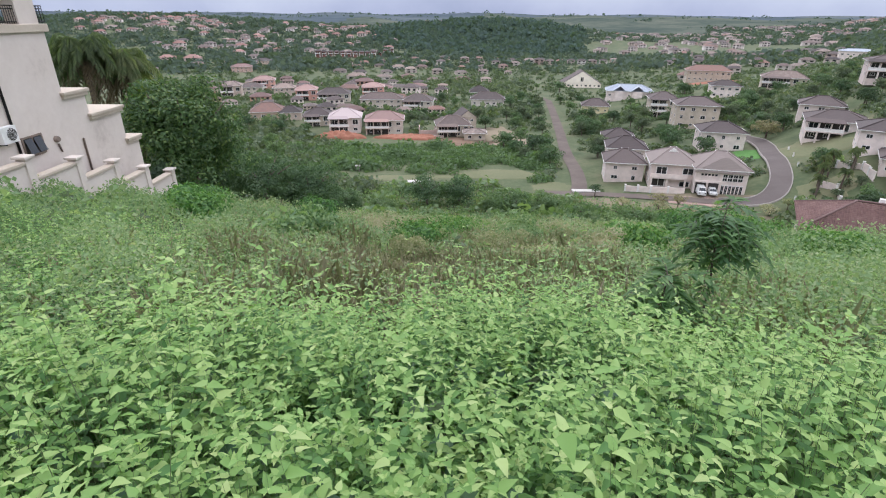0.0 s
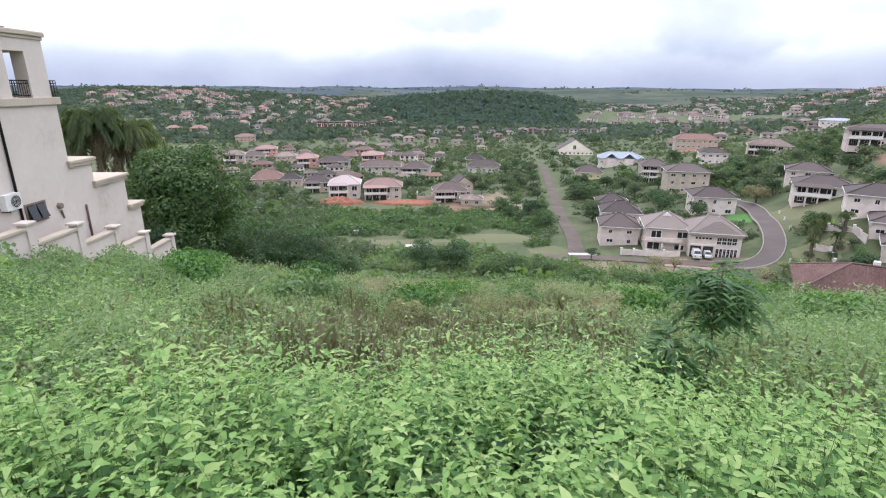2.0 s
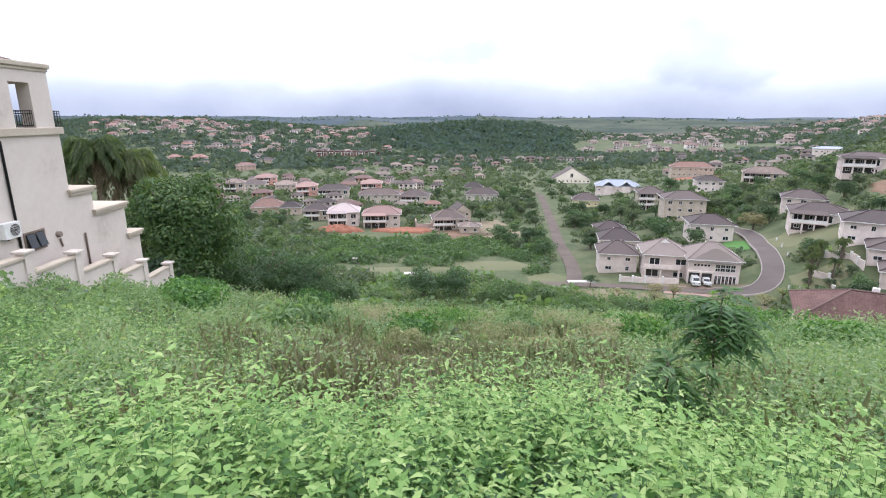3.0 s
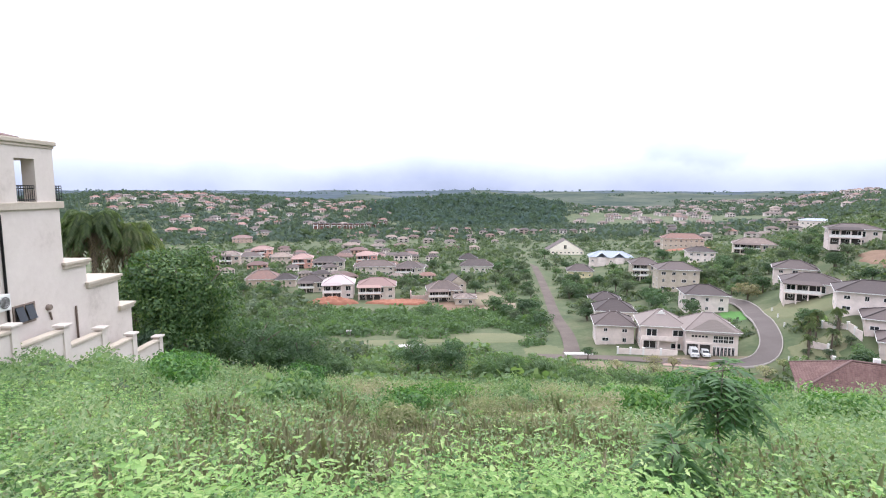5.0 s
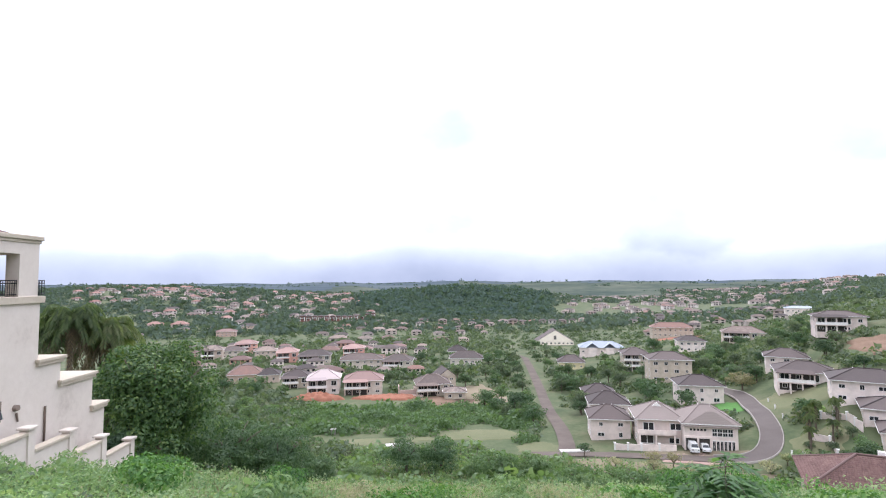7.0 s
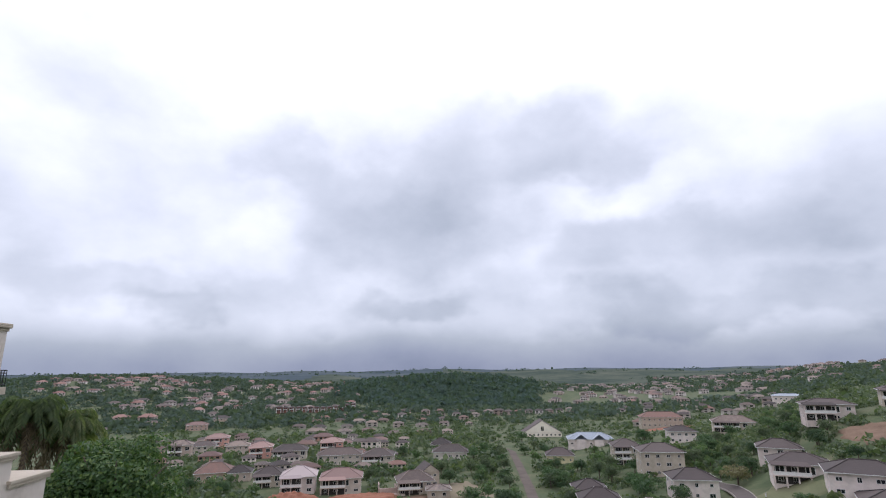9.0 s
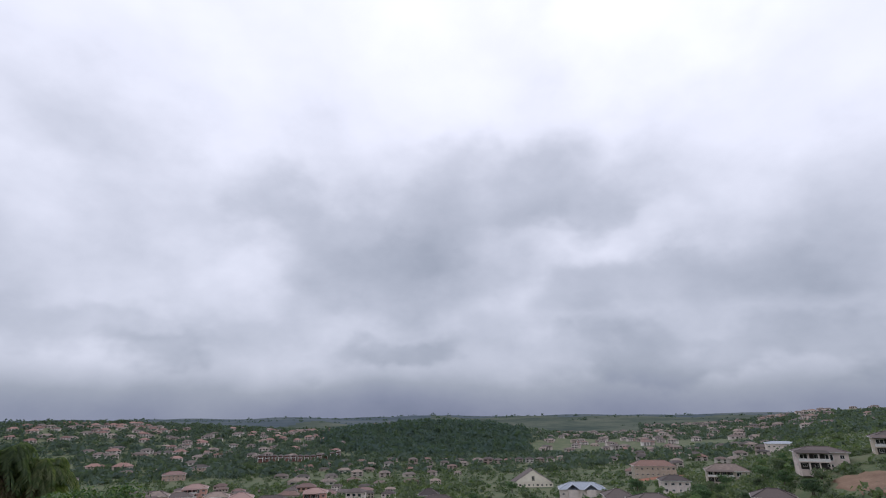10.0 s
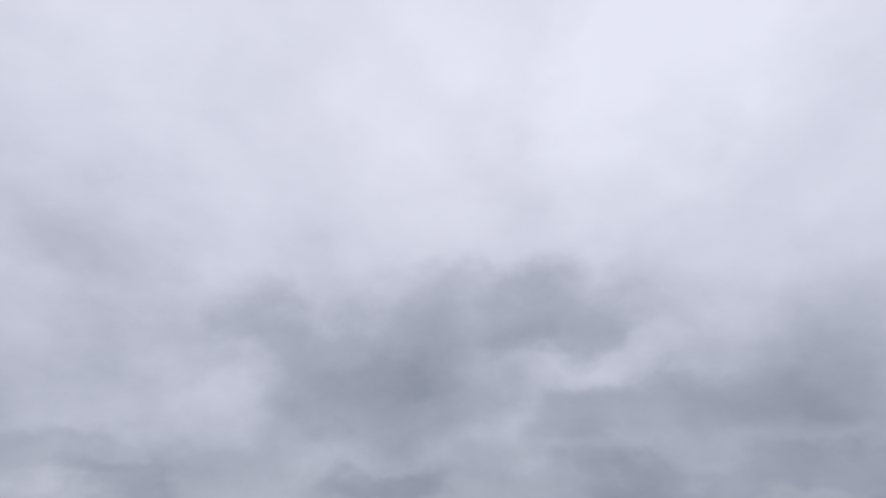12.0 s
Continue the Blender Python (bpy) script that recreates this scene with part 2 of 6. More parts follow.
# Greyed bluish greens with narrow contrast: haze put into the leaf colour.
M_WOOD = foliage("hazy_far_woodland", [(0.05, (0.064, 0.090, 0.082)), (0.5, (0.088, 0.120, 0.102)), (0.95, (0.120, 0.150, 0.122))], 0.5, 0.02, 0.9, 0.3, gloss=0.05)
M_FOREST = foliage("hazy_plantation_trees", [(0.05, (0.058, 0.088, 0.086)), (0.5, (0.074, 0.108, 0.100)), (0.95, (0.096, 0.132, 0.116))], 0.5, 0.02, 0.9, 0.3, gloss=0.03)
M_PALM = foliage("palm_fronds", [(0.05, (0.070, 0.105, 0.055)), (0.5, (0.118, 0.162, 0.080)), (0.95, (0.20, 0.225, 0.125))], 0.6, 0.5, 0.5, 0.45)
M_DEADFROND = foliage("dry_palm_fronds", [(0.1, (0.105, 0.085, 0.055)), (0.5, (0.16, 0.13, 0.085)), (0.95, (0.23, 0.19, 0.13))], 0.6, 0.5, 0.8, 0.2)
M_DEAD = foliage("dead_weeds", [(0.1, (0.15, 0.135, 0.085)), (0.5, (0.21, 0.195, 0.125)), (0.95, (0.29, 0.275, 0.18))], 0.7, 0.4, 0.8, 0.4)
M_SAPLING = foliage("feathered_leaves", [(0.05, (0.046, 0.105, 0.042)), (0.5, (0.098, 0.185, 0.070)), (0.95, (0.19, 0.28, 0.11))], 0.6, 0.8, 0.5, 0.45)
M_BARK = textured("bark", [(0.3, (0.07, 0.055, 0.042)), (0.7, (0.16, 0.13, 0.10))], 1.5, 0.9, 0.6, 8)
M_CREAM = textured("cream_plaster", [(0.30, (0.46, 0.40, 0.355)), (0.45, (0.575, 0.51, 0.46)), (0.7, (0.64, 0.575, 0.525))], 0.45, 0.9, 0.2, 7)
M_CAP = textured("moulded_cap_plaster", [(0.3, (0.40, 0.34, 0.275)), (0.7, (0.53, 0.465, 0.385))], 0.8, 0.88, 0.2, 10)
M_WHITEWALL = painted("white_house_plaster", [(0.0, (0.64, 0.54, 0.49)), (0.5, (0.73, 0.635, 0.585)), (1.0, (0.76, 0.66, 0.60))])
M_WALLS = painted("town_house_plaster", [(0.0, (0.52, 0.45, 0.37)), (0.3, (0.60, 0.55, 0.48)), (0.5, (0.50, 0.38, 0.31)), (0.7, (0.62, 0.57, 0.51)), (0.88, (0.48, 0.29, 0.22)), (1.0, (0.50, 0.42, 0.33))])
M_REDWALL = painted("dark_red_plaster", [(0.0, (0.17, 0.085, 0.07)), (1.0, (0.24, 0.12, 0.095))])
M_PINKWALL = painted("salmon_plaster", [(0.0, (0.60, 0.30, 0.25)), (1.0, (0.66, 0.38, 0.31))])
M_YELLOW = painted("pale_yellow_plaster", [(0.0, (0.66, 0.58, 0.36)), (1.0, (0.68, 0.60, 0.40))])
M_CHAPEL = painted("bright_cream_plaster", [(0.0, (0.84, 0.75, 0.62)), (1.0, (0.86, 0.78, 0.66))], 0.8, 0.1)
M_TAN = painted("sand_plaster", [(0.0, (0.47, 0.40, 0.32)), (1.0, (0.54, 0.47, 0.38))])
FAR_PLASTER = [(0.0, (0.40, 0.35, 0.31)), (0.35, (0.56, 0.51, 0.46)), (0.6, (0.36, 0.26, 0.22)), (0.85, (0.62, 0.58, 0.54)), (1.0, (0.40, 0.33, 0.26))]
CLAY_TILES = [(0.1, (0.125, 0.062, 0.052)), (0.6, (0.19, 0.095, 0.078)), (0.95, (0.27, 0.155, 0.13))]
M_FARWALL, M_FARWALL_ISLE = painted("far_pale_plaster", FAR_PLASTER), painted("far_town_plaster", FAR_PLASTER, island=True)
M_CLAYROOF, M_CLAYROOF_ISLE = roof_mat("clay_red_roof_tiles", CLAY_TILES), roof_mat("far_clay_roofs", CLAY_TILES, island=True)
M_GREYROOF = roof_mat("grey_brown_roof_tiles", [(0.1, (0.040, 0.031, 0.030)), (0.5, (0.064, 0.048, 0.046)), (0.9, (0.095, 0.072, 0.067))])
TOWN_TILES = [(0.0, (0.050, 0.041, 0.040)), (0.3, (0.10, 0.074, 0.066)), (0.5, (0.155, 0.115, 0.098)), (0.62, (0.26, 0.20, 0.165)), (0.75, (0.08, 0.068, 0.065)), (0.9, (0.18, 0.105, 0.085)), (1.0, (0.21, 0.11, 0.085))]
M_TOWNROOF, M_TOWNROOF_ISLE = roof_mat("weathered_town_roofs", TOWN_TILES), roof_mat("far_town_roofs", TOWN_TILES, island=True)
M_REDROOF = roof_mat("red_clay_roof_tiles", [(0.1, (0.105, 0.062, 0.056)), (0.6, (0.165, 0.098, 0.088)), (0.95, (0.215, 0.135, 0.12))])
M_TILES = textured("clay_roof_tiles", [(0.2, (0.085, 0.050, 0.045)), (0.5, (0.165, 0.098, 0.088)), (0.8, (0.235, 0.15, 0.13))], 0.4, 0.9, 0.2, 10, island=0.2)
M_PINKROOF = roof_mat("new_pink_roof_tiles", [(0.1, (0.22, 0.14, 0.125)), (0.9, (0.31, 0.20, 0.175))])
M_TANROOF = roof_mat("tan_roof_tiles", [(0.1, (0.18, 0.145, 0.13)), (0.9, (0.27, 0.225, 0.205))])
M_PALEROOF = roof_mat("pale_roof_sheet", [(0.1, (0.31, 0.25, 0.25)), (0.9, (0.42, 0.345, 0.335))])
M_BLUEROOF = roof_mat("blue_grey_roof_sheet", [(0.1, (0.27, 0.30, 0.35)), (0.9, (0.36, 0.39, 0.44))])
M_TRIM = plain("white_trim", (0.76, 0.74, 0.71), 0.6)
M_FASCIA = plain("brown_fascia", (0.20, 0.15, 0.12), 0.6)
M_GLASS, _n, _l, _b = material("dark_window_glass")
_b.inputs["Base Color"].default_value, _b.inputs["Roughness"].default_value, _b.inputs["Specular IOR Level"].default_value = (0.018, 0.021, 0.025, 1), 0.08, 0.6
# Flat dark paint that stands in for the shade inside openings.
M_SHADE = plain("painted_interior_shade", (0.05, 0.045, 0.042), 0.9)
M_IRON = plain("black_iron", (0.02, 0.02, 0.022), 0.5, 0.6)
M_WHITEMETAL = plain("white_enamel", (0.72, 0.72, 0.70), 0.35)
M_TYRE = plain("tyre_rubber", (0.02, 0.02, 0.02), 0.85)


# ---- the lie of the land ----
PY = [-400, -60, -6, 0, 2.5, 20, 40, 92, 112, 143, 200, 310, 470, 900, 1350, 2000, 3200, 5000]
PZ = [14, 4, 0.4, 0, -0.75, -7.4, -15, -34.2, -37.6, -39, -43, -45.5, -51.5, -58, -56, -38, -12, -4]


def ground(x, y):
    """Height of the land: a steep slope below the camera, a valley floor, a bank on one side and far hills."""
    x, y = np.asarray(x, float), np.asarray(y, float)
    d, az = np.hypot(x, y), np.degrees(np.arctan2(x, np.maximum(y, 1e-6)))
    z = np.interp(np.where(y > 30, np.maximum(y, d * 0.93), y), PY, PZ)
    near = np.clip(1 - (d - 42) / 50, 0, 1)
    near = near * near * (3 - 2 * near)
    z = z + 0.14 * np.maximum(0, -x - 1) * near * np.clip(y / 6, 0, 1)
    bank = np.interp(az, [16, 26, 31, 36, 40, 52, 75], [0, 5.5, 7, 12.5, 19, 26, 30])
    z = z + bank * np.interp(d, [120, 160, 185, 230, 450, 900, 1700, 3000], [0, .7, .95, 1.5, 1.75, 2.1, 1.6, 0])
    z = z + 49 * np.exp(-((x + 700) / 480) ** 2 - ((y - 1300) / 420) ** 2)
    z = z + 38 * np.exp(-((x - 130) / 260) ** 2 - ((y - 1300) / 260) ** 2)
    z = z + 9 * np.exp(-((x - 300) / 1300) ** 2 - ((y - 2900) / 600) ** 2)
    z = z + 21 * np.exp(-((x - 560) / 170) ** 2 - ((y - 2050) / 260) ** 2)
    z = z + 25 * np.exp(-((az - 44) / 13) ** 2 - ((d - 1650) / 450) ** 2)
    z = z + np.clip((d - 1500) / 900, 0, 1) * (8 * np.sin(x * 0.0031 + 0.6) * np.sin(y * 0.0042) + 5 * np.sin(x * 0.0083 + y * 0.002))
    return z


def gz(x, y):
    return float(ground(x, y))


# ---- mesh helpers ----
def mesh_of(name, verts, faces, mats, index=None, smooth=False):
    """A mesh from arrays: vertices (n, 3) and faces (m, k)."""
    verts, faces = np.asarray(verts, np.float32), np.asarray(faces, np.int32)
    me = bpy.data.meshes.new(name)
    me.vertices.add(len(verts))
    me.vertices.foreach_set("co", verts.ravel())
    me.loops.add(faces.size)
    me.loops.foreach_set("vertex_index", faces.ravel())
    me.polygons.add(len(faces))
    me.polygons.foreach_set("loop_start", np.arange(0, faces.size, faces.shape[1], dtype=np.int32))
    for m in mats if isinstance(mats, (list, tuple)) else [mats]:
        me.materials.append(m)
    if index is not None:
        me.polygons.foreach_set("material_index", np.asarray(index, np.int32))
    if smooth:
        me.polygons.foreach_set("use_smooth", np.ones(len(faces), bool))
    me.update(calc_edges=True)
    return me


def part(name, bm, mat, parent=None, label=""):
    me = bpy.data.meshes.new(name)
    bm.to_mesh(me)
    bm.free()
    me.materials.append(mat)
    ob = new(name, me)
    if parent:
        ob.parent = parent
    return tagged(ob, label)


def shared(name, me, parent, m=None, label=""):
    ob = new(name, me)
    ob.parent = parent
    if m is not None:
        ob.matrix_local = m
    return tagged(ob, label)


def empty(name, m, label, category, group=""):
    ob = new(name)
    ob.empty_display_size = 0.2
    ob.matrix_world = m
    return tagged(ob, label, category, group)


def add_box(bm, x0, y0, z0, x1, y1, z1, bevel=0.0):
    r = bmesh.ops.create_cube(bm, size=1.0, matrix=Matrix.Translation(((x0 + x1) / 2, (y0 + y1) / 2, (z0 + z1) / 2)) @ Matrix.Diagonal((x1 - x0, y1 - y0, z1 - z0, 1)))
    if bevel:
        edges = list({e for v in r["verts"] for e in v.link_edges})
        bmesh.ops.bevel(bm, geom=edges, offset=bevel, segments=2, affect="EDGES", profile=0.6)
    return bm


def box(x0, y0, z0, x1, y1, z1, bevel=0.0):
    return add_box(bmesh.new(), x0, y0, z0, x1, y1, z1, bevel)


def tube(bm, pts, radii, sides=7):
    """A tapered tube through points."""
    rings = []
    for i, (p, r) in enumerate(zip(pts, radii)):
        p = Vector(p)
        d = (Vector(pts[min(i + 1, len(pts) - 1)]) - Vector(pts[max(i - 1, 0)])).normalized()
        q = d.to_track_quat("Z", "Y")
        rings.append([bm.verts.new(p + q @ Vector((r * math.cos(a), r * math.sin(a), 0))) for a in (2 * math.pi * k / sides for k in range(sides))])
    for a, b in zip(rings, rings[1:]):
        for k in range(sides):
            f = bm.faces.new((a[k], a[(k + 1) % sides], b[(k + 1) % sides], b[k]))
            f.smooth = True
    bm.faces.new(rings[-1])
    return bm


LEAF_V = np.array([(0, 0, 0), (-0.29, 0.33, 0.07), (0, 0.42, -0.02), (0.29, 0.33, 0.07), (0, 1, -0.16)])
LEAF_F = np.array([(0, 2, 1), (0, 3, 2), (1, 2, 4), (2, 3, 4)])
OVAL_V = np.array([(0, 0, 0), (-0.25, 0.17, 0.07), (-0.20, 0.48, 0.05), (0, 1, -0.22), (0.20, 0.48, 0.05), (0.25, 0.17, 0.07), (0, 0.40, -0.04)])
OVAL_F = np.array([(0, 6, 1), (1, 6, 2), (2, 6, 3), (3, 6, 4), (4, 6, 5), (5, 6, 0)])
FOLD_V = np.array([(0, 0, 0), (-0.29, 0.40, 0.09), (0, 1, -0.14), (0.29, 0.40, 0.09)])
FOLD_F = np.array([(0, 2, 1), (0, 3, 2)])
CARD_V = np.array([(-0.5, 0, 0), (0.5, 0.1, 0.08), (0.35, 1, -0.1), (-0.45, 0.85, 0.1)])
CARD_F = np.array([(0, 1, 2, 3)])
BLADE_V = np.array([(-0.5, 0, 0), (0.5, 0, 0), (0, 1, 0)])
BLADE_F = np.array([(0, 1, 2)])


def strew(tv, tf, at, ahead, top, length, width=None):
    """Copies of one small leaf as arrays: at, ahead and top are (n, 3), length and width (n,)."""
    n = len(at)
    ahead = ahead / np.linalg.norm(ahead, axis=1, keepdims=True)
    side = np.cross(ahead, top)
    side /= np.linalg.norm(side, axis=1, keepdims=True) + 1e-9
    over = np.cross(side, ahead)
    width = length if width is None else width
    v = (at[:, None] + side[:, None] * (tv[None, :, :1] * width[:, None, None]) + ahead[:, None] * (tv[None, :, 1:2] * length[:, None, None])
         + over[:, None] * (tv[None, :, 2:3] * length[:, None, None]))
    f = tf[None] + (np.arange(n) * len(tv))[:, None, None]
    return v.reshape(-1, 3), f.reshape(-1, tf.shape[1])


def joined(pieces):
    """Several (verts, faces) of one face size put together, with the piece's number for each face."""
    vs, fs, ix, base = [], [], [], 0
    for k, (v, f) in enumerate(pieces):
        vs.append(v), fs.append(f + base), ix.append(np.full(len(f), k))
        base += len(v)
    return np.concatenate(vs), np.concatenate(fs), np.concatenate(ix)


RNG = np.random.default_rng(7)


def unit(n):
    v = RNG.normal(size=(n, 3))
    return v / np.linalg.norm(v, axis=1, keepdims=True)


def fan(n, near, far, spread=46.0, lean=0.0):
    """n random places in front of the camera's stand, even over the ground."""
    d = np.sqrt(RNG.uniform(near ** 2, far ** 2, n))
    a = np.radians(RNG.uniform(-spread, spread, n) + lean)
    return d * np.sin(a), d * np.cos(a)


# ---- ground: one sheet to the horizon ----
def build_ground():
    radii = np.concatenate([[0.0], np.geomspace(0.35, 4900, 310)])
    front = np.radians(np.linspace(-58, 58, 160))
    back = np.radians(np.linspace(58, 302, 40)[1:-1])
    ang = np.concatenate([front, back])
    r, a = np.meshgrid(radii, ang, indexing="ij")
    x, y = r * np.sin(a), r * np.cos(a)
    v = np.stack([x, y, ground(x, y)], -1).reshape(-1, 3)
    nr, na = len(radii), len(ang)
    i, j = np.meshgrid(np.arange(nr - 1), np.arange(na), indexing="ij")
    k = (j + 1) % na
    f = np.stack([i * na + j, (i + 1) * na + j, (i + 1) * na + k, i * na + k], -1).reshape(-1, 4)
    az = np.degrees(np.arctan2(np.sin(ang), np.cos(ang)))[j]
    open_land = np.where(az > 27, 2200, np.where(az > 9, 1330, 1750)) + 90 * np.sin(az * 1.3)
    # Past this distance the land takes the colour painted as haze.
    hazy_land = np.where(az > 4, 3100, 2250) + 250 * np.sin(az * 0.6)
    cover = (radii[i] > open_land).astype(int) + (radii[i] > hazy_land)
    me = mesh_of("ground", v, f[:, ::-1], [M_EARTH, M_FIELD, M_HAZY_LAND], cover.ravel(), True)
    return tagged(new("ground", me), "steep weedy hillside falling to a green valley", "ground", kind="structure")


build_ground()


def patch(name, cx, cy, rx, ry, mat, label, category="lawn", turn=0.0, lift=0.12, ragged=0.18, dome=0.0):
    """A patch of other ground cover with a ragged edge, lying on the land."""
    rings, seg = 14, 64
    a = np.linspace(0, 2 * np.pi, seg, endpoint=False)
    edge = 1 + ragged * (0.6 * np.sin(3 * a + cx) + 0.4 * np.sin(7 * a + cy) + 0.3 * np.sin(13 * a + cx * cy))
    r = np.linspace(0.02, 1, rings)[:, None] * edge[None]
    u, w = r * rx * np.cos(a), r * ry * np.sin(a)
    c, s = math.cos(radians(turn)), math.sin(radians(turn))
    x, y = cx + u * c - w * s, cy + u * s + w * c
    z = ground(x, y) + lift + dome * (1 - np.linspace(0, 1, rings)[:, None] ** 2) * (0.7 + 0.3 * np.sin(x * 1.3) * np.cos(y * 1.7))
    z[-1] -= lift + 0.1
    v = np.stack([x, y, z], -1).reshape(-1, 3)
    i, j = np.meshgrid(np.arange(rings - 1), np.arange(seg), indexing="ij")
    k = (j + 1) % seg
    f = np.stack([i * seg + j, (i + 1) * seg + j, (i + 1) * seg + k, i * seg + k], -1).reshape(-1, 4)
    return tagged(new(name, mesh_of(name, v, f, mat, None, True)), label, category, kind="structure")


def smooth_line(pts, step=1.5):
    """Points along a soft curve through the given ones."""
    pts = np.asarray(pts, float)
    out = []
    for i in range(len(pts) - 1):
        p0, p1, p2, p3 = pts[max(i - 1, 0)], pts[i], pts[i + 1], pts[min(i + 2, len(pts) - 1)]
        for t in np.linspace(0, 1, max(2, int(np.linalg.norm(p2 - p1) / step)), endpoint=False):
            out.append(0.5 * (2 * p1 + (p2 - p0) * t + (2 * p0 - 5 * p1 + 4 * p2 - p3) * t * t + (3 * p1 - p0 - 3 * p2 + p3) * t ** 3))
    return np.array(out + [pts[-1]])


def ribbon(name, pts, offsets, heights, mat, label, category="road"):
    """A strip along a line on the land, with its cross-section given by offsets and heights."""
    c = smooth_line(pts)
    t = np.gradient(c, axis=0)
    t /= np.linalg.norm(t, axis=1, keepdims=True)
    side = np.stack([t[:, 1], -t[:, 0]], 1)
    base = ground(c[:, 0], c[:, 1])
    rows = []
    for o, h in zip(offsets, heights):
        p = c + side * o
        rows.append(np.column_stack([p, np.maximum(base, ground(p[:, 0], p[:, 1])) + h]))
    v = np.stack(rows, 1).reshape(-1, 3)
    k, n = len(offsets), len(c)
    i, j = np.meshgrid(np.arange(n - 1), np.arange(k - 1), indexing="ij")
    f = np.stack([i * k + j, i * k + j + 1, (i + 1) * k + j + 1, (i + 1) * k + j], -1).reshape(-1, 4)
    return tagged(new(name, mesh_of(name, v, f[:, ::-1], mat, None, False)), label, category, kind="structure")


ROAD_A = [(33, 122), (35, 128), (38, 145), (41.5, 173), (49, 220), (60, 300), (62, 330), (50, 380)]
ROAD_B = [(24, 120.5), (38, 119), (52, 115), (63, 111.5), (70, 110.5), (75.5, 113), (81, 120), (86, 130.5), (90, 141), (95, 153), (98, 166), (96, 185)]
ribbon("road_straight", ROAD_A, [-1.95, -1, 1, 1.95], [0.16] * 4, M_TRACK, "brownish worn asphalt road in the valley")
ribbon("road_track", ROAD_B[:5], [-1.7, -0.7, 0.7, 1.7], [0.15] * 4, M_TRACK, "brownish dusty road along the dry verge")
ribbon("road_bend", ROAD_B[3:], [-2.2, -0.8, 0.8, 2.2], [0.17] * 4, M_ROAD, "grey worn asphalt road bending past houses")
for sgn in (-1, 1):
    ribbon("kerb", ROAD_B[3:], [sgn * 2.18, sgn * 2.2, sgn * 2.4, sgn * 2.42], [0.10, 0.30, 0.30, -0.2], M_KERB, "weathered concrete kerb beside the road", "kerb")
patch("lawn_fairway", 16, 139, 12, 6, M_LAWN, "mown pale green grass in the valley")
patch("lawn_strip", -13, 134.5, 17, 3.2, M_LAWN, "mown grass strip in the valley", turn=4)
patch("lawn_apron", 62, 114.5, 12, 2.6, M_DRY, "dry grass between the houses and the road", turn=-14, lift=0.14)
patch("lawn_verge", 46, 107, 26, 6, M_DRY, "dry yellowish grass verge beside the road", turn=-16)
patch("lawn_corner", 28, 126, 6, 5, M_LAWN, "grass corner beside the road junction")
patch("lawn_bank", 99, 137, 9, 10, M_LAWN, "sloping lawn below white houses")
patch("lawn_garden", 87.5, 146, 4, 7, M_GARDEN, "bright green garden lawn", turn=-30)
patch("lawn_plot", 21, 205, 11, 24, M_DRY, "empty grassy plot between houses", turn=-8)
patch("lawn_roadside", 85, 110, 8, 5, M_LAWN, "dry grass beside the road bend", turn=40)
patch("soil_plot", 8, 196, 13, 9, M_SOIL, "bare brown soil on an empty plot", "soil")
patch("soil_clay", -41, 204, 9.5, 5, M_CLAY, "raw red clay heap at a building site", "soil", lift=0.6, dome=2.4)
patch("soil_site", -14, 204, 12, 5, M_CLAY, "red clay ground of a building site", "soil", lift=0.6, dome=1.0)
patch("soil_terrace", 176, 352, 22, 9, M_CLAY, "cut red earth terrace below a house", "soil", lift=0.3)
patch("soil_bank", 139, 150, 9, 13, M_SOIL, "bare brown cutting in the bank", "soil", lift=0.3, turn=-20)
patch("paving_forecourt", 60, 112.5, 9, 3.0, M_PAVE, "paved forecourt before a house", "paving", turn=-14, lift=0.14)


# ---- plants ----
def crown(n, lumps, leaf, card=True, droop=0.25):
    """Leaves spread over lumps (x, y, z, rx, ry, rz): an uneven crown with gaps."""
    lumps = np.asarray(lumps, float)
    area = (lumps[:, 3] * lumps[:, 5])
    pick = RNG.choice(len(lumps), n, p=area / area.sum())
    u = unit(n)
    u[:, 2] = np.where(u[:, 2] < -0.45, -u[:, 2], u[:, 2])
    rad = RNG.uniform(0.35, 1.05, n) ** 0.35
    at = lumps[pick, :3] + u * lumps[pick, 3:] * rad[:, None]
    ahead = np.cross(u, unit(n)) + u * 0.25 + unit(n) * 0.25
    ahead[:, 2] -= droop
    top = u + unit(n) * 0.62 + np.array((0, 0, 0.25))
    size = leaf * RNG.uniform(0.6, 1.3, n)
    return strew(CARD_V if card else FOLD_V, CARD_F if card else FOLD_F, at, ahead, top, size, size * (1.0 if card else 0.95))


def lumps_for(w, h, low, count):
    """Lumps of a rounded, uneven crown w wide between heights low and h: a core, and boughs that bulge from it."""
    out = []
    for k in range(count):
        u = unit(1)[0]
        core = k < count * 0.3
        t = RNG.uniform(0.1, 0.45) if core else RNG.uniform(0.64, 0.9)
        r = RNG.uniform(0.20, 0.28) if core else RNG.uniform(0.08, 0.18)
        if u[2] < -0.6:
            u[2] *= -1
        out.append((u[0] * w * 0.5 * t, u[1] * w * 0.5 * t, (low + h) / 2 + u[2] * (h - low) * 0.5 * t, w * r, w * r, (h - low) * r * RNG.uniform(0.75, 1.0)))
    return out


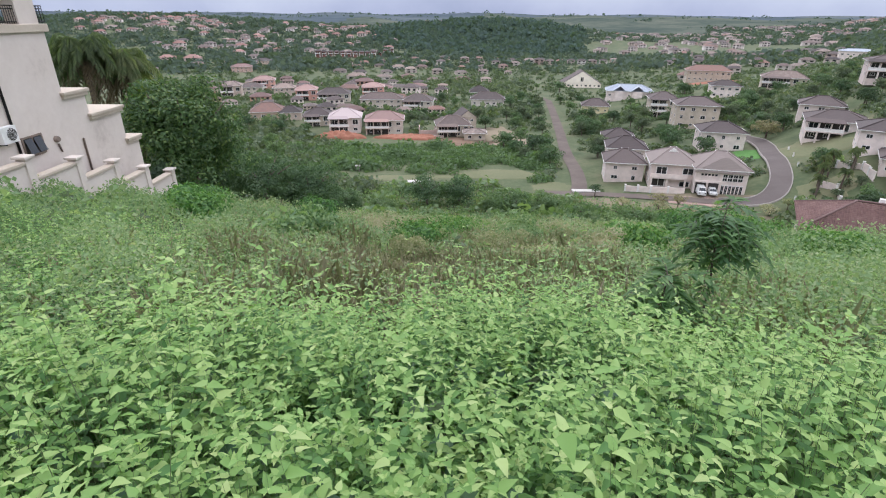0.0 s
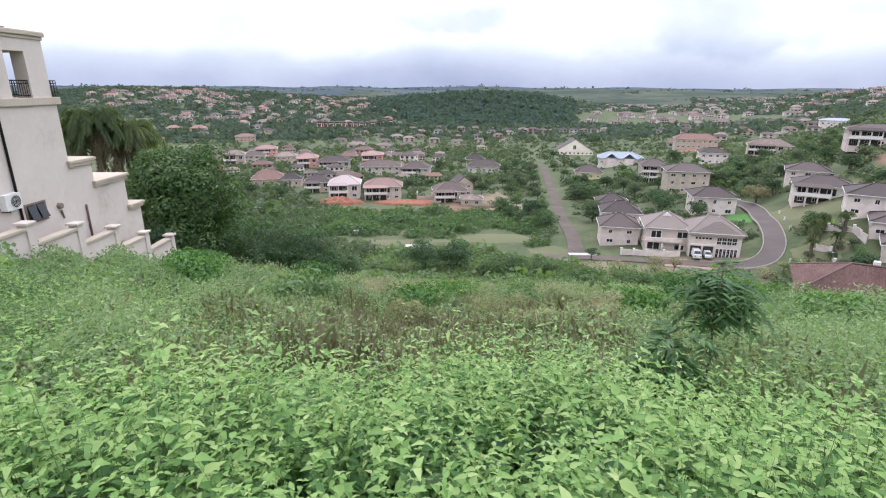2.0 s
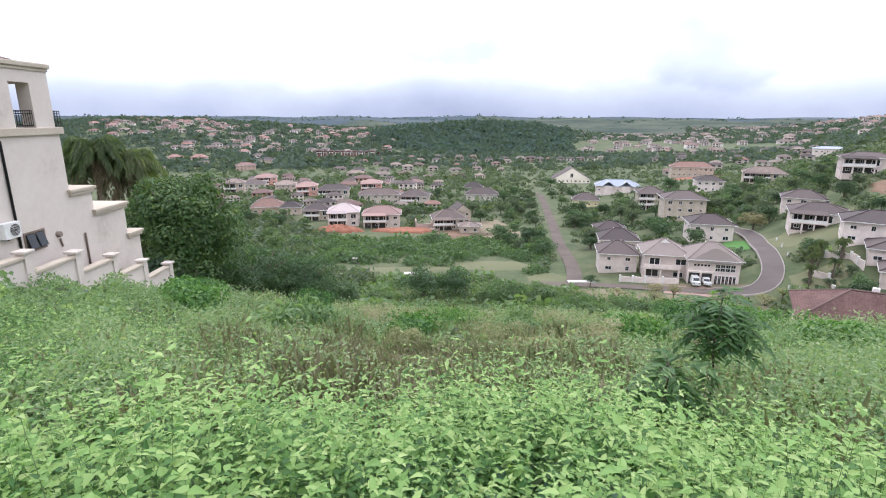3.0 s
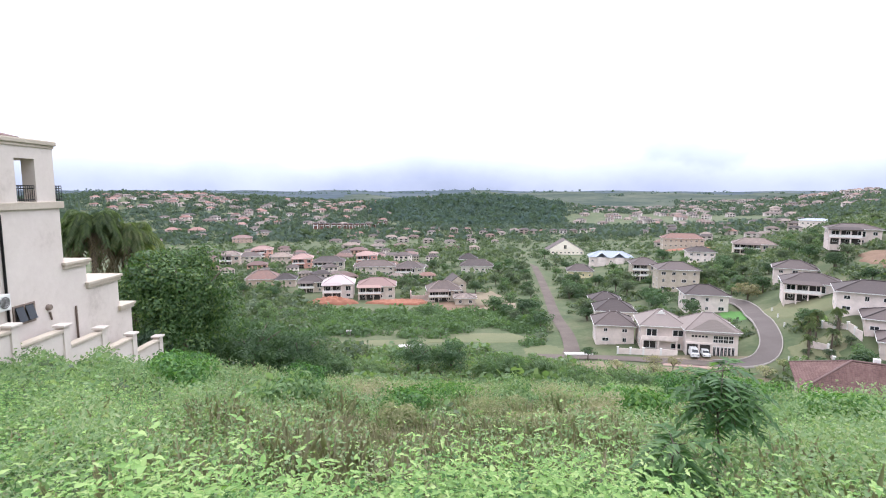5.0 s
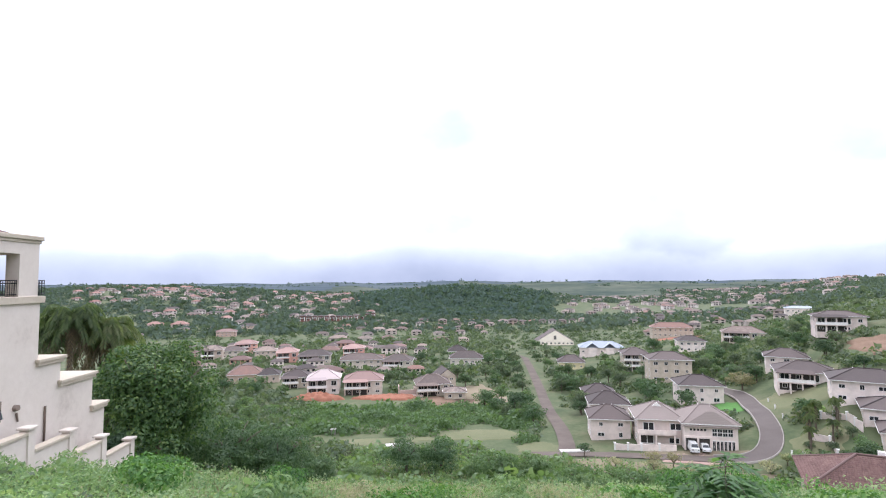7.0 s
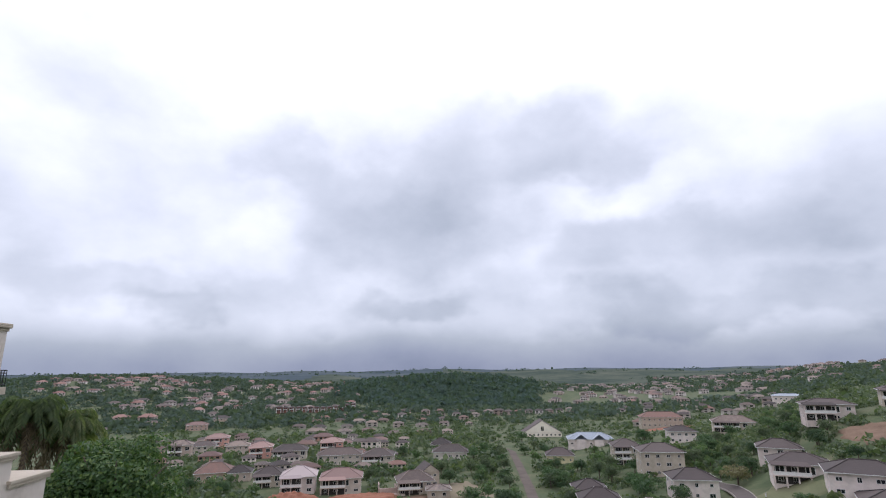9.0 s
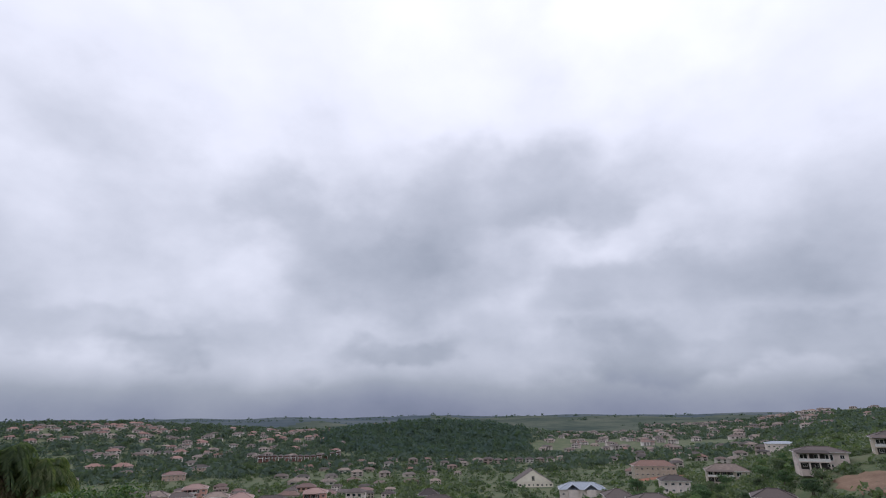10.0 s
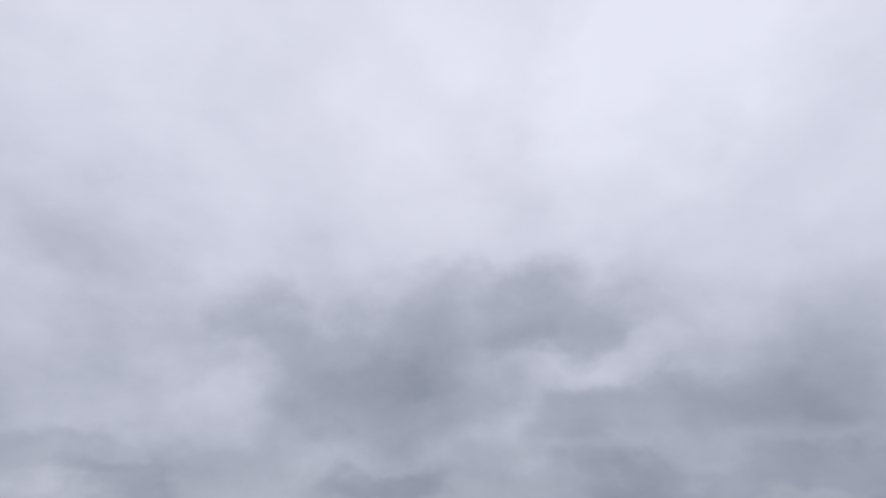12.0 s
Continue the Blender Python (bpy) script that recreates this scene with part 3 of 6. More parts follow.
def trunk_mesh(h, r, limbs, reach, lean=0.3):
    bm = bmesh.new()
    tube(bm, [(0, 0, -0.5), (lean * 0.1, 0, h * 0.2), (lean * 0.4, lean * 0.2, h * 0.5)], [r * 1.3, r, r * 0.75], 8)
    for k in range(limbs):
        a = 2 * math.pi * k / limbs + random.uniform(-0.4, 0.4)
        s = reach * random.uniform(0.6, 1.0)
        tube(bm, [(lean * 0.3, lean * 0.15, h * random.uniform(0.3, 0.48)), (s * 0.5 * math.cos(a), s * 0.5 * math.sin(a), h * 0.65), (s * math.cos(a), s * math.sin(a), h * random.uniform(0.75, 0.9))], [r * 0.6, r * 0.4, r * 0.12], 6)
    return bm


def tree(name, m, w, h, low, count, leaves, leaf, mat, label, group="", card=True, category="tree", woody=True):
    t = empty(name, m, label, category, group)
    if woody:
        part("trunk", trunk_mesh(h, max(0.06, w * 0.028), 6, w * 0.36), M_BARK, t)
    v, f = crown(leaves, lumps_for(w, h, low, count), leaf, card)
    shared("crown", mesh_of("crown", v, f, mat), t)
    return t


def stand(x, y, turn=0.0, scale=1.0, sink=0.0):
    return pose(x, y, gz(x, y) - sink, 0, 0, turn) @ Matrix.Diagonal((scale, scale, scale, 1))


# near round tree and dark bushes on the slope
tree("broad_tree", stand(-18.6, 37.6), 9.0, 10.2, -0.4, 80, 32000, 0.27, M_MANGO, "dense round dark green tree beside the cream house", card=False)
tree("leafy_bush", stand(-18.9, 33.2), 3.0, 3.4, 0.0, 16, 3600, 0.22, M_TREE_DARK, "dark green bush against the boundary wall", card=False, category="bush")
for bx, by, bw, bh in ((-17.0, 47, 7.6, 5.6), (-13.5, 50, 7.5, 5.4), (-19.8, 44, 5.4, 5.4), (-16.0, 52, 6.5, 5.6), (-11.2, 54, 5.0, 3.8), (-20.5, 50, 6.0, 6.4)):
    tree("spreading_bush", stand(bx, by, bx * 20, 1, 0.3), bw, bh, 0.2, 34, 7000, 0.23, M_BUSH, "wide dark green bush on the lower slope", "bushes on the slope", False, "bush")
for bx, by, bw, bh in ((-3.5, 105, 11, 7.6), (3.5, 107, 10, 6.6), (13.0, 91, 9, 6.6), (19.5, 93, 8, 6.0), (10.0, 97, 6, 4.6), (-12, 100, 6, 3.6)):
    tree("slope_tree", stand(bx, by, bx * 20, 1, 0.3), bw, bh, 0.2, 36, 5200, 0.38, M_BUSH if by > 100 else M_THICKET, "rounded leafy tree at the foot of the slope", "trees at the slope's foot", False)
for bx, by, bw, bh in ((27, 66, 6, 3.0), (18.5, 58, 4, 2.2), (31, 58, 7, 3.0), (38, 60, 7, 3.0), (22, 73, 7, 3.4), (30, 80, 8, 3.4), (43, 51, 6, 2.6), (37, 48, 5, 2.4), (44, 62, 6, 3.0), (35, 72, 7, 3.4), (25, 45, 4, 1.6), (33, 40, 4, 1.8)):
    tree("slope_bush", stand(bx, by, bx * 20, 1, 0.2), bw, bh, 0.0, 16, 1700, 0.34, M_THICKET, "bright green bush on the slope", "bushes on the slope", False, "bush")
for bx, by, bw, bh in ((46, 104, 5, 2.6), (52, 102, 5, 2.8), (58, 103, 4, 2.4), (63, 104, 5, 3.0), (69, 103, 5, 2.6), (40, 109, 4, 2.2), (74, 105, 4, 2.4)):
    tree("verge_bush", stand(bx, by, bx * 20, 1, 0.1), bw, bh, 0.6, 9, 420, 0.34, M_DRYGRASS, "sparse dry bush on the road verge", "bushes on the verge", False, "bush")

for bx, by, bw, bh in ((-8.5, 17, 3.0, 1.1), (-4.2, 14, 2.2, 0.9), (-1.0, 19, 3.0, 1.0), (3.6, 22, 3.4, 1.1), (6.0, 14.5, 2.4, 0.9), (9.5, 19, 3.2, 1.2), (13.5, 23, 4.0, 1.3), (-6.5, 25, 3.6, 1.2), (-12, 23, 3.2, 1.2), (12, 14.5, 2.6, 1.0), (17, 27, 4.0, 1.4), (0.8, 29, 3.6, 1.1)):
    tree("weed_clump", stand(bx, by, bx * 20, 1, 0.1), bw * 1.15, bh * 1.5, 0.0, 14, 1500, 0.15, M_WEED if by % 2 else M_SLOPE, "low leafy clump of green weeds", "weed clumps on the slope", False, "weeds", False)
for bx, by, bw, bh in ((2.6, 11.5, 2.0, 0.6), (4.4, 13.0, 1.8, 0.8), (-0.8, 12.6, 1.6, 0.7), (2.0, 16.5, 2.6, 0.8), (7.6, 17.0, 2.4, 0.8), (-2.8, 21, 2.8, 0.9), (6.5, 26, 3.2, 0.9)):
    tree("seeding_weed_clump", stand(bx, by, bx * 20, 1, 0.05), bw, bh * 1.5, 0.0, 12, 1500, 0.085, M_DRYGRASS, "brownish clump of seeding weeds", "weed clumps on the slope", False, "weeds", False)


def sapling(name, x, y, h, top, width, fronds, mat, label):
    """A thin stem with long feathered leaves, paired pointed leaflets hanging from arched stalks."""
    z = gz(x, y)
    t = empty(name, pose(x, y, z), label, "sapling")
    stem = tube(bmesh.new(), [(0, 0, -0.1), (0.03, 0.02, h * 0.4), (-0.03, 0, h * 0.75), (0, 0, h)], [0.016, 0.014, 0.011, 0.006], 7)
    at, ahead, tops, size = [], [], [], []
    for k in range(fronds):
        a, lift = RNG.uniform(0, 2 * np.pi), RNG.uniform(-0.1, 1.0)
        start = np.array([0, 0, top + (h - top) * RNG.uniform(0, 1) ** 0.8])
        out = np.array([math.cos(a), math.sin(a), lift])
        length = width * RNG.uniform(0.6, 1.1) * (1.1 - 0.25 * lift)
        arc = [start + out * length * s + np.array([0, 0, -0.75 * length * s * s]) for s in np.linspace(0, 1, 9)]
        tube(stem, [arc[0], arc[3], arc[6], arc[8]], [0.005, 0.004, 0.003, 0.002], 3)
        for s, p in zip(np.linspace(0, 1, 9)[2:], arc[2:]):
            for q in (-1, 1):
                side = np.array([-math.sin(a) * q, math.cos(a) * q, -0.45])
                at.append(p), ahead.append(side + out * 0.7 + RNG.normal(size=3) * 0.12), tops.append((0, 0, 1)), size.append(RNG.uniform(0.12, 0.18) * (1.15 - 0.3 * s))
    part("trunk", stem, M_BARK, t)
    v, f = strew(LEAF_V, LEAF_F, np.array(at), np.array(ahead), np.array(tops, float), np.array(size), np.array(size) * 0.62)
    shared("crown", mesh_of("crown", v, f, mat), t)
    return t


sapling("young_tree", 2.88, 4.95, 1.66, 0.84, 0.46, 58, M_SAPLING, "slender young tree with feathered dark leaves among weeds")
sapling("young_shrub", 2.22, 4.5, 0.95, 0.35, 0.42, 46, M_SAPLING, "young green shrub with feathered leaves among weeds")


# weeds close by: upright stems with paired pointed leaves
def clumps(x, y):
    """How high the plants stand from place to place: mounds and dips."""
    return 0.5 + 0.3 * np.sin(x * 1.7 + 1 + 0.9 * np.sin(y * 1.3)) * np.cos(y * 1.5 + 0.5 * x) + 0.2 * np.sin(x * 4.1 + y * 2.3) * np.cos(y * 3.7 - x)


def dryness(x, y):
    """Share of dry seeding grass: most in the middle of the slope, least at its sides."""
    mid = np.exp(-((x - 0.06 * y) / (0.34 * y + 0.6)) ** 2)
    return np.clip(mid * (0.45 + 0.45 * np.sin(x * 0.5 + 1.2 * np.sin(y * 0.33)) * np.cos(y * 0.4 + 0.6 * np.sin(x * 0.4))) + 0.28 * mid, 0, 0.85)


def weeds(x, y, height, nodes, leaf, tv, tf, shoots=0.22):
    n = len(x)
    z = ground(x, y)
    h = height * RNG.uniform(0.5, 0.95, n) * (0.5 + 0.95 * clumps(x, y))
    h = np.where(RNG.random(n) < shoots, h * RNG.uniform(1.1, 1.45, n), h)
    leanx, leany = RNG.normal(0, 0.2, n), RNG.normal(0, 0.2, n)
    turn = RNG.uniform(0, np.pi, n)
    big = RNG.lognormal(0, 0.22, n)
    pieces, young = [], []
    for k in range(nodes):
        s = (k + 1.2) / (nodes + 0.2)
        for q in range(2):
            a = turn + k * np.pi / 2 + q * np.pi + RNG.normal(0, 0.35, n)
            at = np.column_stack([x + leanx * h * s, y + leany * h * s, z + h * s])
            rise = RNG.normal(-0.4 + 0.75 * s, 0.33, n)
            ahead = np.column_stack([np.cos(a), np.sin(a), rise])
            size = leaf * big * RNG.uniform(0.6, 1.3, n) * (1.2 - 0.55 * s ** 2)
            # Top leaves take the lighter colour, lower ones the darker: depth contrast is painted.
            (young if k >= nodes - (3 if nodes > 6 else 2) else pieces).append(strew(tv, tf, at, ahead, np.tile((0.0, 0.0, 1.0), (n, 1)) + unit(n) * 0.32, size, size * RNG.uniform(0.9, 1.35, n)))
    tall = np.column_stack([leanx, leany, np.ones(n)])
    stems = [strew(BLADE_V, BLADE_F, np.column_stack([x, y, z]), tall, np.tile((1.0, 0.0, 0.1), (n, 1)), h * 1.02, np.full(n, 0.012))]
    v, f, ix = joined(pieces + young + stems)
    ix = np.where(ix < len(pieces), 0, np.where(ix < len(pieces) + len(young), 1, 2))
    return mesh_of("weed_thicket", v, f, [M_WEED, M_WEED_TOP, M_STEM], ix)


wx, wy = fan(4300, 0.55, 4.8, 62)
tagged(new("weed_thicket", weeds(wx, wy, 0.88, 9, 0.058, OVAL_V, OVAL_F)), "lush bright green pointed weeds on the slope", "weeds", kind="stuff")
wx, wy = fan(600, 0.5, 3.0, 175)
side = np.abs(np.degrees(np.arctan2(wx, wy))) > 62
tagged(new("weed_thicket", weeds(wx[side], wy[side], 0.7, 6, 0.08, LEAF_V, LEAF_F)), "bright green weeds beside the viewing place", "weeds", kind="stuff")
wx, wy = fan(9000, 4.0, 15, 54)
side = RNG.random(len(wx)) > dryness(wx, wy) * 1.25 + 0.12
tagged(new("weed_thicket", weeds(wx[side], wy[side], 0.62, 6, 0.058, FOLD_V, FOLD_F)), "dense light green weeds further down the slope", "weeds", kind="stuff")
# low broad dusty leaves under the weeds
bx, by = fan(420, 0.7, 3.6, 60)
bz = ground(bx, by) + RNG.uniform(0.12, 0.42, 420)
tagged(new("broad_leaves", mesh_of("broad_leaves", *strew(OVAL_V, OVAL_F, np.column_stack([bx, by, bz]), unit(420) + np.array((0, -0.5, 0.1)), np.tile((0.0, -0.3, 1.0), (420, 1)) + unit(420) * 0.3, RNG.uniform(0.10, 0.2, 420), RNG.uniform(0.13, 0.24, 420)), M_BROAD)),
       "dusty blue-green broad leaves under the weeds", "weeds", kind="stuff")


def slope_cover(n, near, far, size, tall):
    """Weeds and seeding grass on the slope as small tufts of leaves and blades."""
    x, y = fan(n, near, far, 49)
    keep = ~((x < -17.2) & (y > 18) & (y < 36))
    x, y = x[keep], y[keep]
    n = len(x)
    z = ground(x, y)
    isdry = RNG.random(n) < dryness(x, y)
    mound = np.clip(0.5 + 0.5 * np.sin(x * 0.9 + 1.3 * np.sin(y * 0.5)) * np.cos(y * 0.62 + 0.7 * np.sin(x * 0.7)) + 0.35 * np.sin(x * 2.1 + y * 1.7), 0, 1.4)
    grow_all = size * (0.6 + 0.4 * np.hypot(x, y) / far)
    out = []
    for sel, leafy in ((~isdry, True), (isdry, False)):
        xs, ys, zs, ms, grow = x[sel], y[sel], z[sel], mound[sel], grow_all[sel]
        pieces = []
        m = len(xs)
        for k in range(6):
            if leafy:
                at = np.column_stack([xs + RNG.normal(0, 0.5, m) * grow, ys + RNG.normal(0, 0.5, m) * grow, zs + RNG.uniform(0.1, 1.0, m) * tall * (0.25 + 1.55 * ms)])
                pieces.append(strew(FOLD_V, FOLD_F, at, unit(m) * 0.9 + np.array((0, 0, 0.35)), unit(m) * 0.6 + np.array((0, 0, 1.0)), grow * RNG.uniform(0.4, 0.95, m), grow * RNG.uniform(0.5, 1.0, m)))
            else:
                le = tall * RNG.uniform(0.6, 1.35, m) * (0.6 + 0.7 * ms)
                at = np.column_stack([xs + RNG.normal(0, 0.7, m) * grow, ys + RNG.normal(0, 0.7, m) * grow, zs])
                way = unit(m) * 0.3 + np.array((0, 0, 1.0))
                if k < 2:
                    pieces.append(strew(FOLD_V, FOLD_F, at, way, unit(m), le, grow * RNG.uniform(0.06, 0.17, m)))
                else:
                    top = at + way * (le * RNG.uniform(0.5, 1.0, m))[:, None]
                    pieces.append(strew(FOLD_V, FOLD_F, top, unit(m) + np.array((0, 0, 0.4)), unit(m), grow * RNG.uniform(0.28, 0.65, m), grow * RNG.uniform(0.25, 0.55, m)))
        out.append(joined(pieces)[:2])
    v, f, ix = joined(out)
    return mesh_of("slope_cover", v, f, [M_SLOPE, M_DRYGRASS], ix)


tagged(new("slope_cover", slope_cover(15000, 4.3, 13, 0.105, 0.5)), "seeding olive grass with small weeds on the slope", "grass", kind="stuff")
tagged(new("slope_cover", slope_cover(19000, 12, 30, 0.18, 0.55)), "mixed weeds and brownish seeding grass on the slope", "grass", kind="stuff")
tagged(new("slope_cover", slope_cover(17000, 27, 72, 0.36, 0.65)), "green weeds and dry grass on the lower slope", "grass", kind="stuff")
tagged(new("slope_cover", slope_cover(7000, 68, 120, 0.75, 0.9)), "green scrub at the foot of the slope", "grass", kind="stuff")


# ---- houses ----
def hip_roof(w, d, rise, over, ridge):
    """A hipped roof over a w by d plan centred on the origin, with thick eaves; ridge is the ridge's length along x."""
    bm = bmesh.new()
    x, y, t = w / 2 + over, d / 2 + over, 0.16
    low = [bm.verts.new(p) for p in ((-x, -y, -t), (x, -y, -t), (x, y, -t), (-x, y, -t))]
    eave = [bm.verts.new(p) for p in ((-x, -y, 0), (x, -y, 0), (x, y, 0), (-x, y, 0))]
    a, b = bm.verts.new((-ridge / 2, 0, rise)), bm.verts.new((ridge / 2, 0, rise))
    bm.faces.new(low[::-1])
    for i in range(4):
        bm.faces.new((low[i], low[(i + 1) % 4], eave[(i + 1) % 4], eave[i]))
    bm.faces.new((eave[0], eave[1], b, a))
    bm.faces.new((eave[1], eave[2], b))
    bm.faces.new((eave[2], eave[3], a, b))
    bm.faces.new((eave[3], eave[0], a))
    return bm


def gable_roof(w, d, rise, over):
    """A gabled roof with its ridge along y, so that the gable faces the front."""
    bm = bmesh.new()
    x, y, t = w / 2 + over, d / 2 + over, 0.2
    rows = []
    for yy in (-y, y):
        rows.append([bm.verts.new(p) for p in ((-x, yy, -over * rise / (w / 2)), (0, yy, rise), (x, yy, -over * rise / (w / 2)), (x, yy, -over * rise / (w / 2) - t), (0, yy, rise - t), (-x, yy, -over * rise / (w / 2) - t))])
    p, q = rows
    for i in range(6):
        bm.faces.new((p[i], p[(i + 1) % 6], q[(i + 1) % 6], q[i]))
    bm.faces.new((p[0], p[5], p[4], p[1]))
    bm.faces.new((p[1], p[4], p[3], p[2]))
    bm.faces.new((q[1], q[4], q[5], q[0]))
    bm.faces.new((q[2], q[3], q[4], q[1]))
    return bm


def frame_mesh():
    bm = bmesh.new()
    for a in ((-0.5, -0.07, -0.5, -0.43, 0.03, 0.5), (0.43, -0.07, -0.5, 0.5, 0.03, 0.5), (-0.43, -0.07, 0.43, 0.43, 0.03, 0.5), (-0.43, -0.09, -0.5, 0.43, 0.03, -0.43), (-0.025, -0.05, -0.43, 0.025, 0.02, 0.43)):
        add_box(bm, *a)
    me = bpy.data.meshes.new("window_frame")
    bm.to_mesh(me)
    me.materials.append(M_TRIM)
    bm.free()
    return me


def pane_mesh(mat):
    bm = box(-0.45, -0.02, -0.45, 0.45, 0.02, 0.45)
    me = bpy.data.meshes.new("pane")
    bm.to_mesh(me)
    me.materials.append(mat)
    bm.free()
    return me


# The third mesh is a dark sheet painted as an opening's shade.
FRAME, PANE, SHADE_PANE = frame_mesh(), pane_mesh(M_GLASS), pane_mesh(M_SHADE)


def window(parent, x, y, z, w, h, turn=0.0, frame_on=True, pane=None):
    m = pose(x, y, z, 0, 0, turn) @ Matrix.Diagonal((w, 1, h, 1))
    if frame_on:
        f = shared("window", FRAME, parent, m)
        shared("pane", pane or PANE, f, pose(0, -0.012, 0))
        return f
    return shared("window", pane or PANE, parent, m)


def house(x, y, w, d, h, rise, turn, walls, roof, label, group="houses in the valley", storeys=2, style="plain", name="house", balcony=False, vents=True, detail=True, base=2.5, sink=0.0):
    """A house: walls on a plinth, hipped or gabled roof, gutter, windows on every side, maybe a balcony and a roof vent."""
    z = min(gz(x, y), gz(x, y - d * 0.3)) - sink
    hs = empty(name, pose(x, y, z, 0, 0, turn), label, "house", group)
    part("wall", box(-w / 2, -d / 2, -base, w / 2, d / 2, h), walls, hs)
    if style == "gable":
        part("roof", gable_roof(w, d, rise, 0.6), roof, hs).location = (0, 0, h)
        for yy in (-d / 2 - 0.35, d / 2 + 0.2):
            bm = bmesh.new()
            bm.faces.new([bm.verts.new(p) for p in ((-w / 2, yy, h), (w / 2, yy, h), (0, yy, h + rise - 0.2))])
            bm.normal_update()
            bmesh.ops.solidify(bm, geom=bm.faces[:], thickness=0.1)
            part("gable_wall", bm, walls, hs)
    elif style == "flat":
        part("roof", box(-w / 2 - 0.3, -d / 2 - 0.3, h, w / 2 + 0.3, d / 2 + 0.3, h + 0.35), roof, hs)
    else:
        ridge = max(0.6, w - d * 0.9) if w >= d else 0.6
        part("roof", hip_roof(w, d, rise, 0.65, ridge), roof, hs).location = (0, 0, h + 0.16)
        if detail:
            caps = bmesh.new()
            ex, ey, rx = w / 2 + 0.6, d / 2 + 0.6, ridge / 2
            for a, b in (((-ex, -ey, 0.02), (-rx, 0, rise)), ((ex, -ey, 0.02), (rx, 0, rise)), ((-ex, ey, 0.02), (-rx, 0, rise)), ((ex, ey, 0.02), (rx, 0, rise)), ((-rx, 0, rise), (rx, 0, rise))):
                tube(caps, [a, b], [0.15, 0.15], 6)
            part("ridge_cap", caps, roof, hs).location = (0, 0, h + 0.19)
            bm = bmesh.new()
            for a in ((-w / 2 - 0.72, -d / 2 - 0.72, w / 2 + 0.72, -d / 2 - 0.63), (-w / 2 - 0.72, d / 2 + 0.63, w / 2 + 0.72, d / 2 + 0.72), (-w / 2 - 0.72, -d / 2 - 0.63, -w / 2 - 0.63, d / 2 + 0.63), (w / 2 + 0.63, -d / 2 - 0.63, w / 2 + 0.72, d / 2 + 0.63)):
                add_box(bm, a[0], a[1], h - 0.04, a[2], a[3], h + 0.14)
            part("gutter", bm, M_TRIM, hs)
            if vents:
                g = min(1.1, rise * 0.45)
                for sx in (-1, 1):
                    bm = bmesh.new()
                    vs = [bm.verts.new(p) for p in ((sx * ridge / 2 - g * sx * 0.1, -g, h + rise - g * 0.75), (sx * ridge / 2 - g * sx * 0.1, g, h + rise - g * 0.75), (sx * ridge / 2 + sx * 0.25, 0, h + rise + 0.34))]
                    bm.faces.new(vs)
                    bm.normal_update()
                    bmesh.ops.solidify(bm, geom=bm.faces[:], thickness=0.12)
                    part("roof_vent", bm, M_TRIM, hs)
    storey = h / storeys
    if style == "garage":
        return hs
    for s in range(storeys):
        zc = storey * s + storey * 0.52
        n = max(2, int(w / 3.2))
        for k in range(n):
            xx = -w / 2 + w * (k + 0.5) / n
            big = balcony and s == storeys - 1 and k % 2 == 0
            window(hs, xx, -d / 2, zc - (0.2 if big else 0), 2.3 if big else random.choice((0.9, 1.3, 1.7)), 2.1 if big else random.choice((0.9, 1.2)), 0, detail)
        for sx in (-1, 1):
            m = max(1, int(d / 4))
            for k in range(m):
                window(hs, sx * w / 2, -d / 2 + d * (k + 0.5) / m, zc, 1.1, 1.0, sx * 90, detail)
    if balcony:
        veranda(hs, -w / 2, w * 0.12, -d / 2, storey, storeys, base, walls, roof)
    return hs


def veranda(hs, x0, x1, y, storey, storeys, base, walls, roof):
    """An open front over some storeys: dark panels painted as shade behind pillars, floor slabs and parapets."""
    out = 1.8
    for s in range(storeys):
        z = storey * s
        # The wall is solid here: a dark panel stands for the veranda's shade.
        part("veranda_opening", box(x0 + 0.5, y - 0.03, z + 0.1, x1 - 0.4, y + 0.1, z + storey * 0.8), M_SHADE, hs, "dark panel painted as veranda shade")
        n = max(2, int((x1 - x0) / 2.7))
        for k in range(1, n):
            xx = x0 + (x1 - x0) * k / n
            part("door_frame", box(xx - 0.09, y - 0.08, z + 0.1, xx + 0.09, y - 0.03, z + storey * 0.8), M_TRIM, hs)
        for k in range(n + 1):
            xx = x0 + 0.17 + (x1 - x0 - 0.34) * k / n
            part("pillar", box(xx - 0.16, y - out + 0.08, z - (base if s == 0 else 0), xx + 0.16, y - out + 0.38, z + storey - 0.28), walls, hs)
        if s:
            part("balcony", box(x0 - 0.1, y - out - 0.1, z - 0.28, x1 + 0.1, y, z), walls, hs)
            part("parapet", add_box(box(x0, y - out, z, x1, y - out + 0.12, z + 0.78), x0 - 0.04, y - out - 0.04, z + 0.78, x1 + 0.04, y - out + 0.16, z + 0.88), M_TRIM, hs)
    part("veranda_beam", box(x0 - 0.1, y - out - 0.05, storey * storeys - 0.32, x1 + 0.1, y - out + 0.4, storey * storeys - 0.02), walls, hs)
    bm = bmesh.new()
    z = storey * storeys + 0.02
    vs = [bm.verts.new(p) for p in ((x0 - 0.4, y - out - 0.55, z - 0.1), (x1 + 0.4, y - out - 0.55, z - 0.1), (x1 - 0.5, y - 0.2, z + 0.72), (x0 - 0.4, y - 0.2, z + 0.72))]
    bm.faces.new(vs)
    bm.normal_update()
    bmesh.ops.solidify(bm, geom=bm.faces[:], thickness=0.14)
    part("veranda_roof", bm, roof, hs)


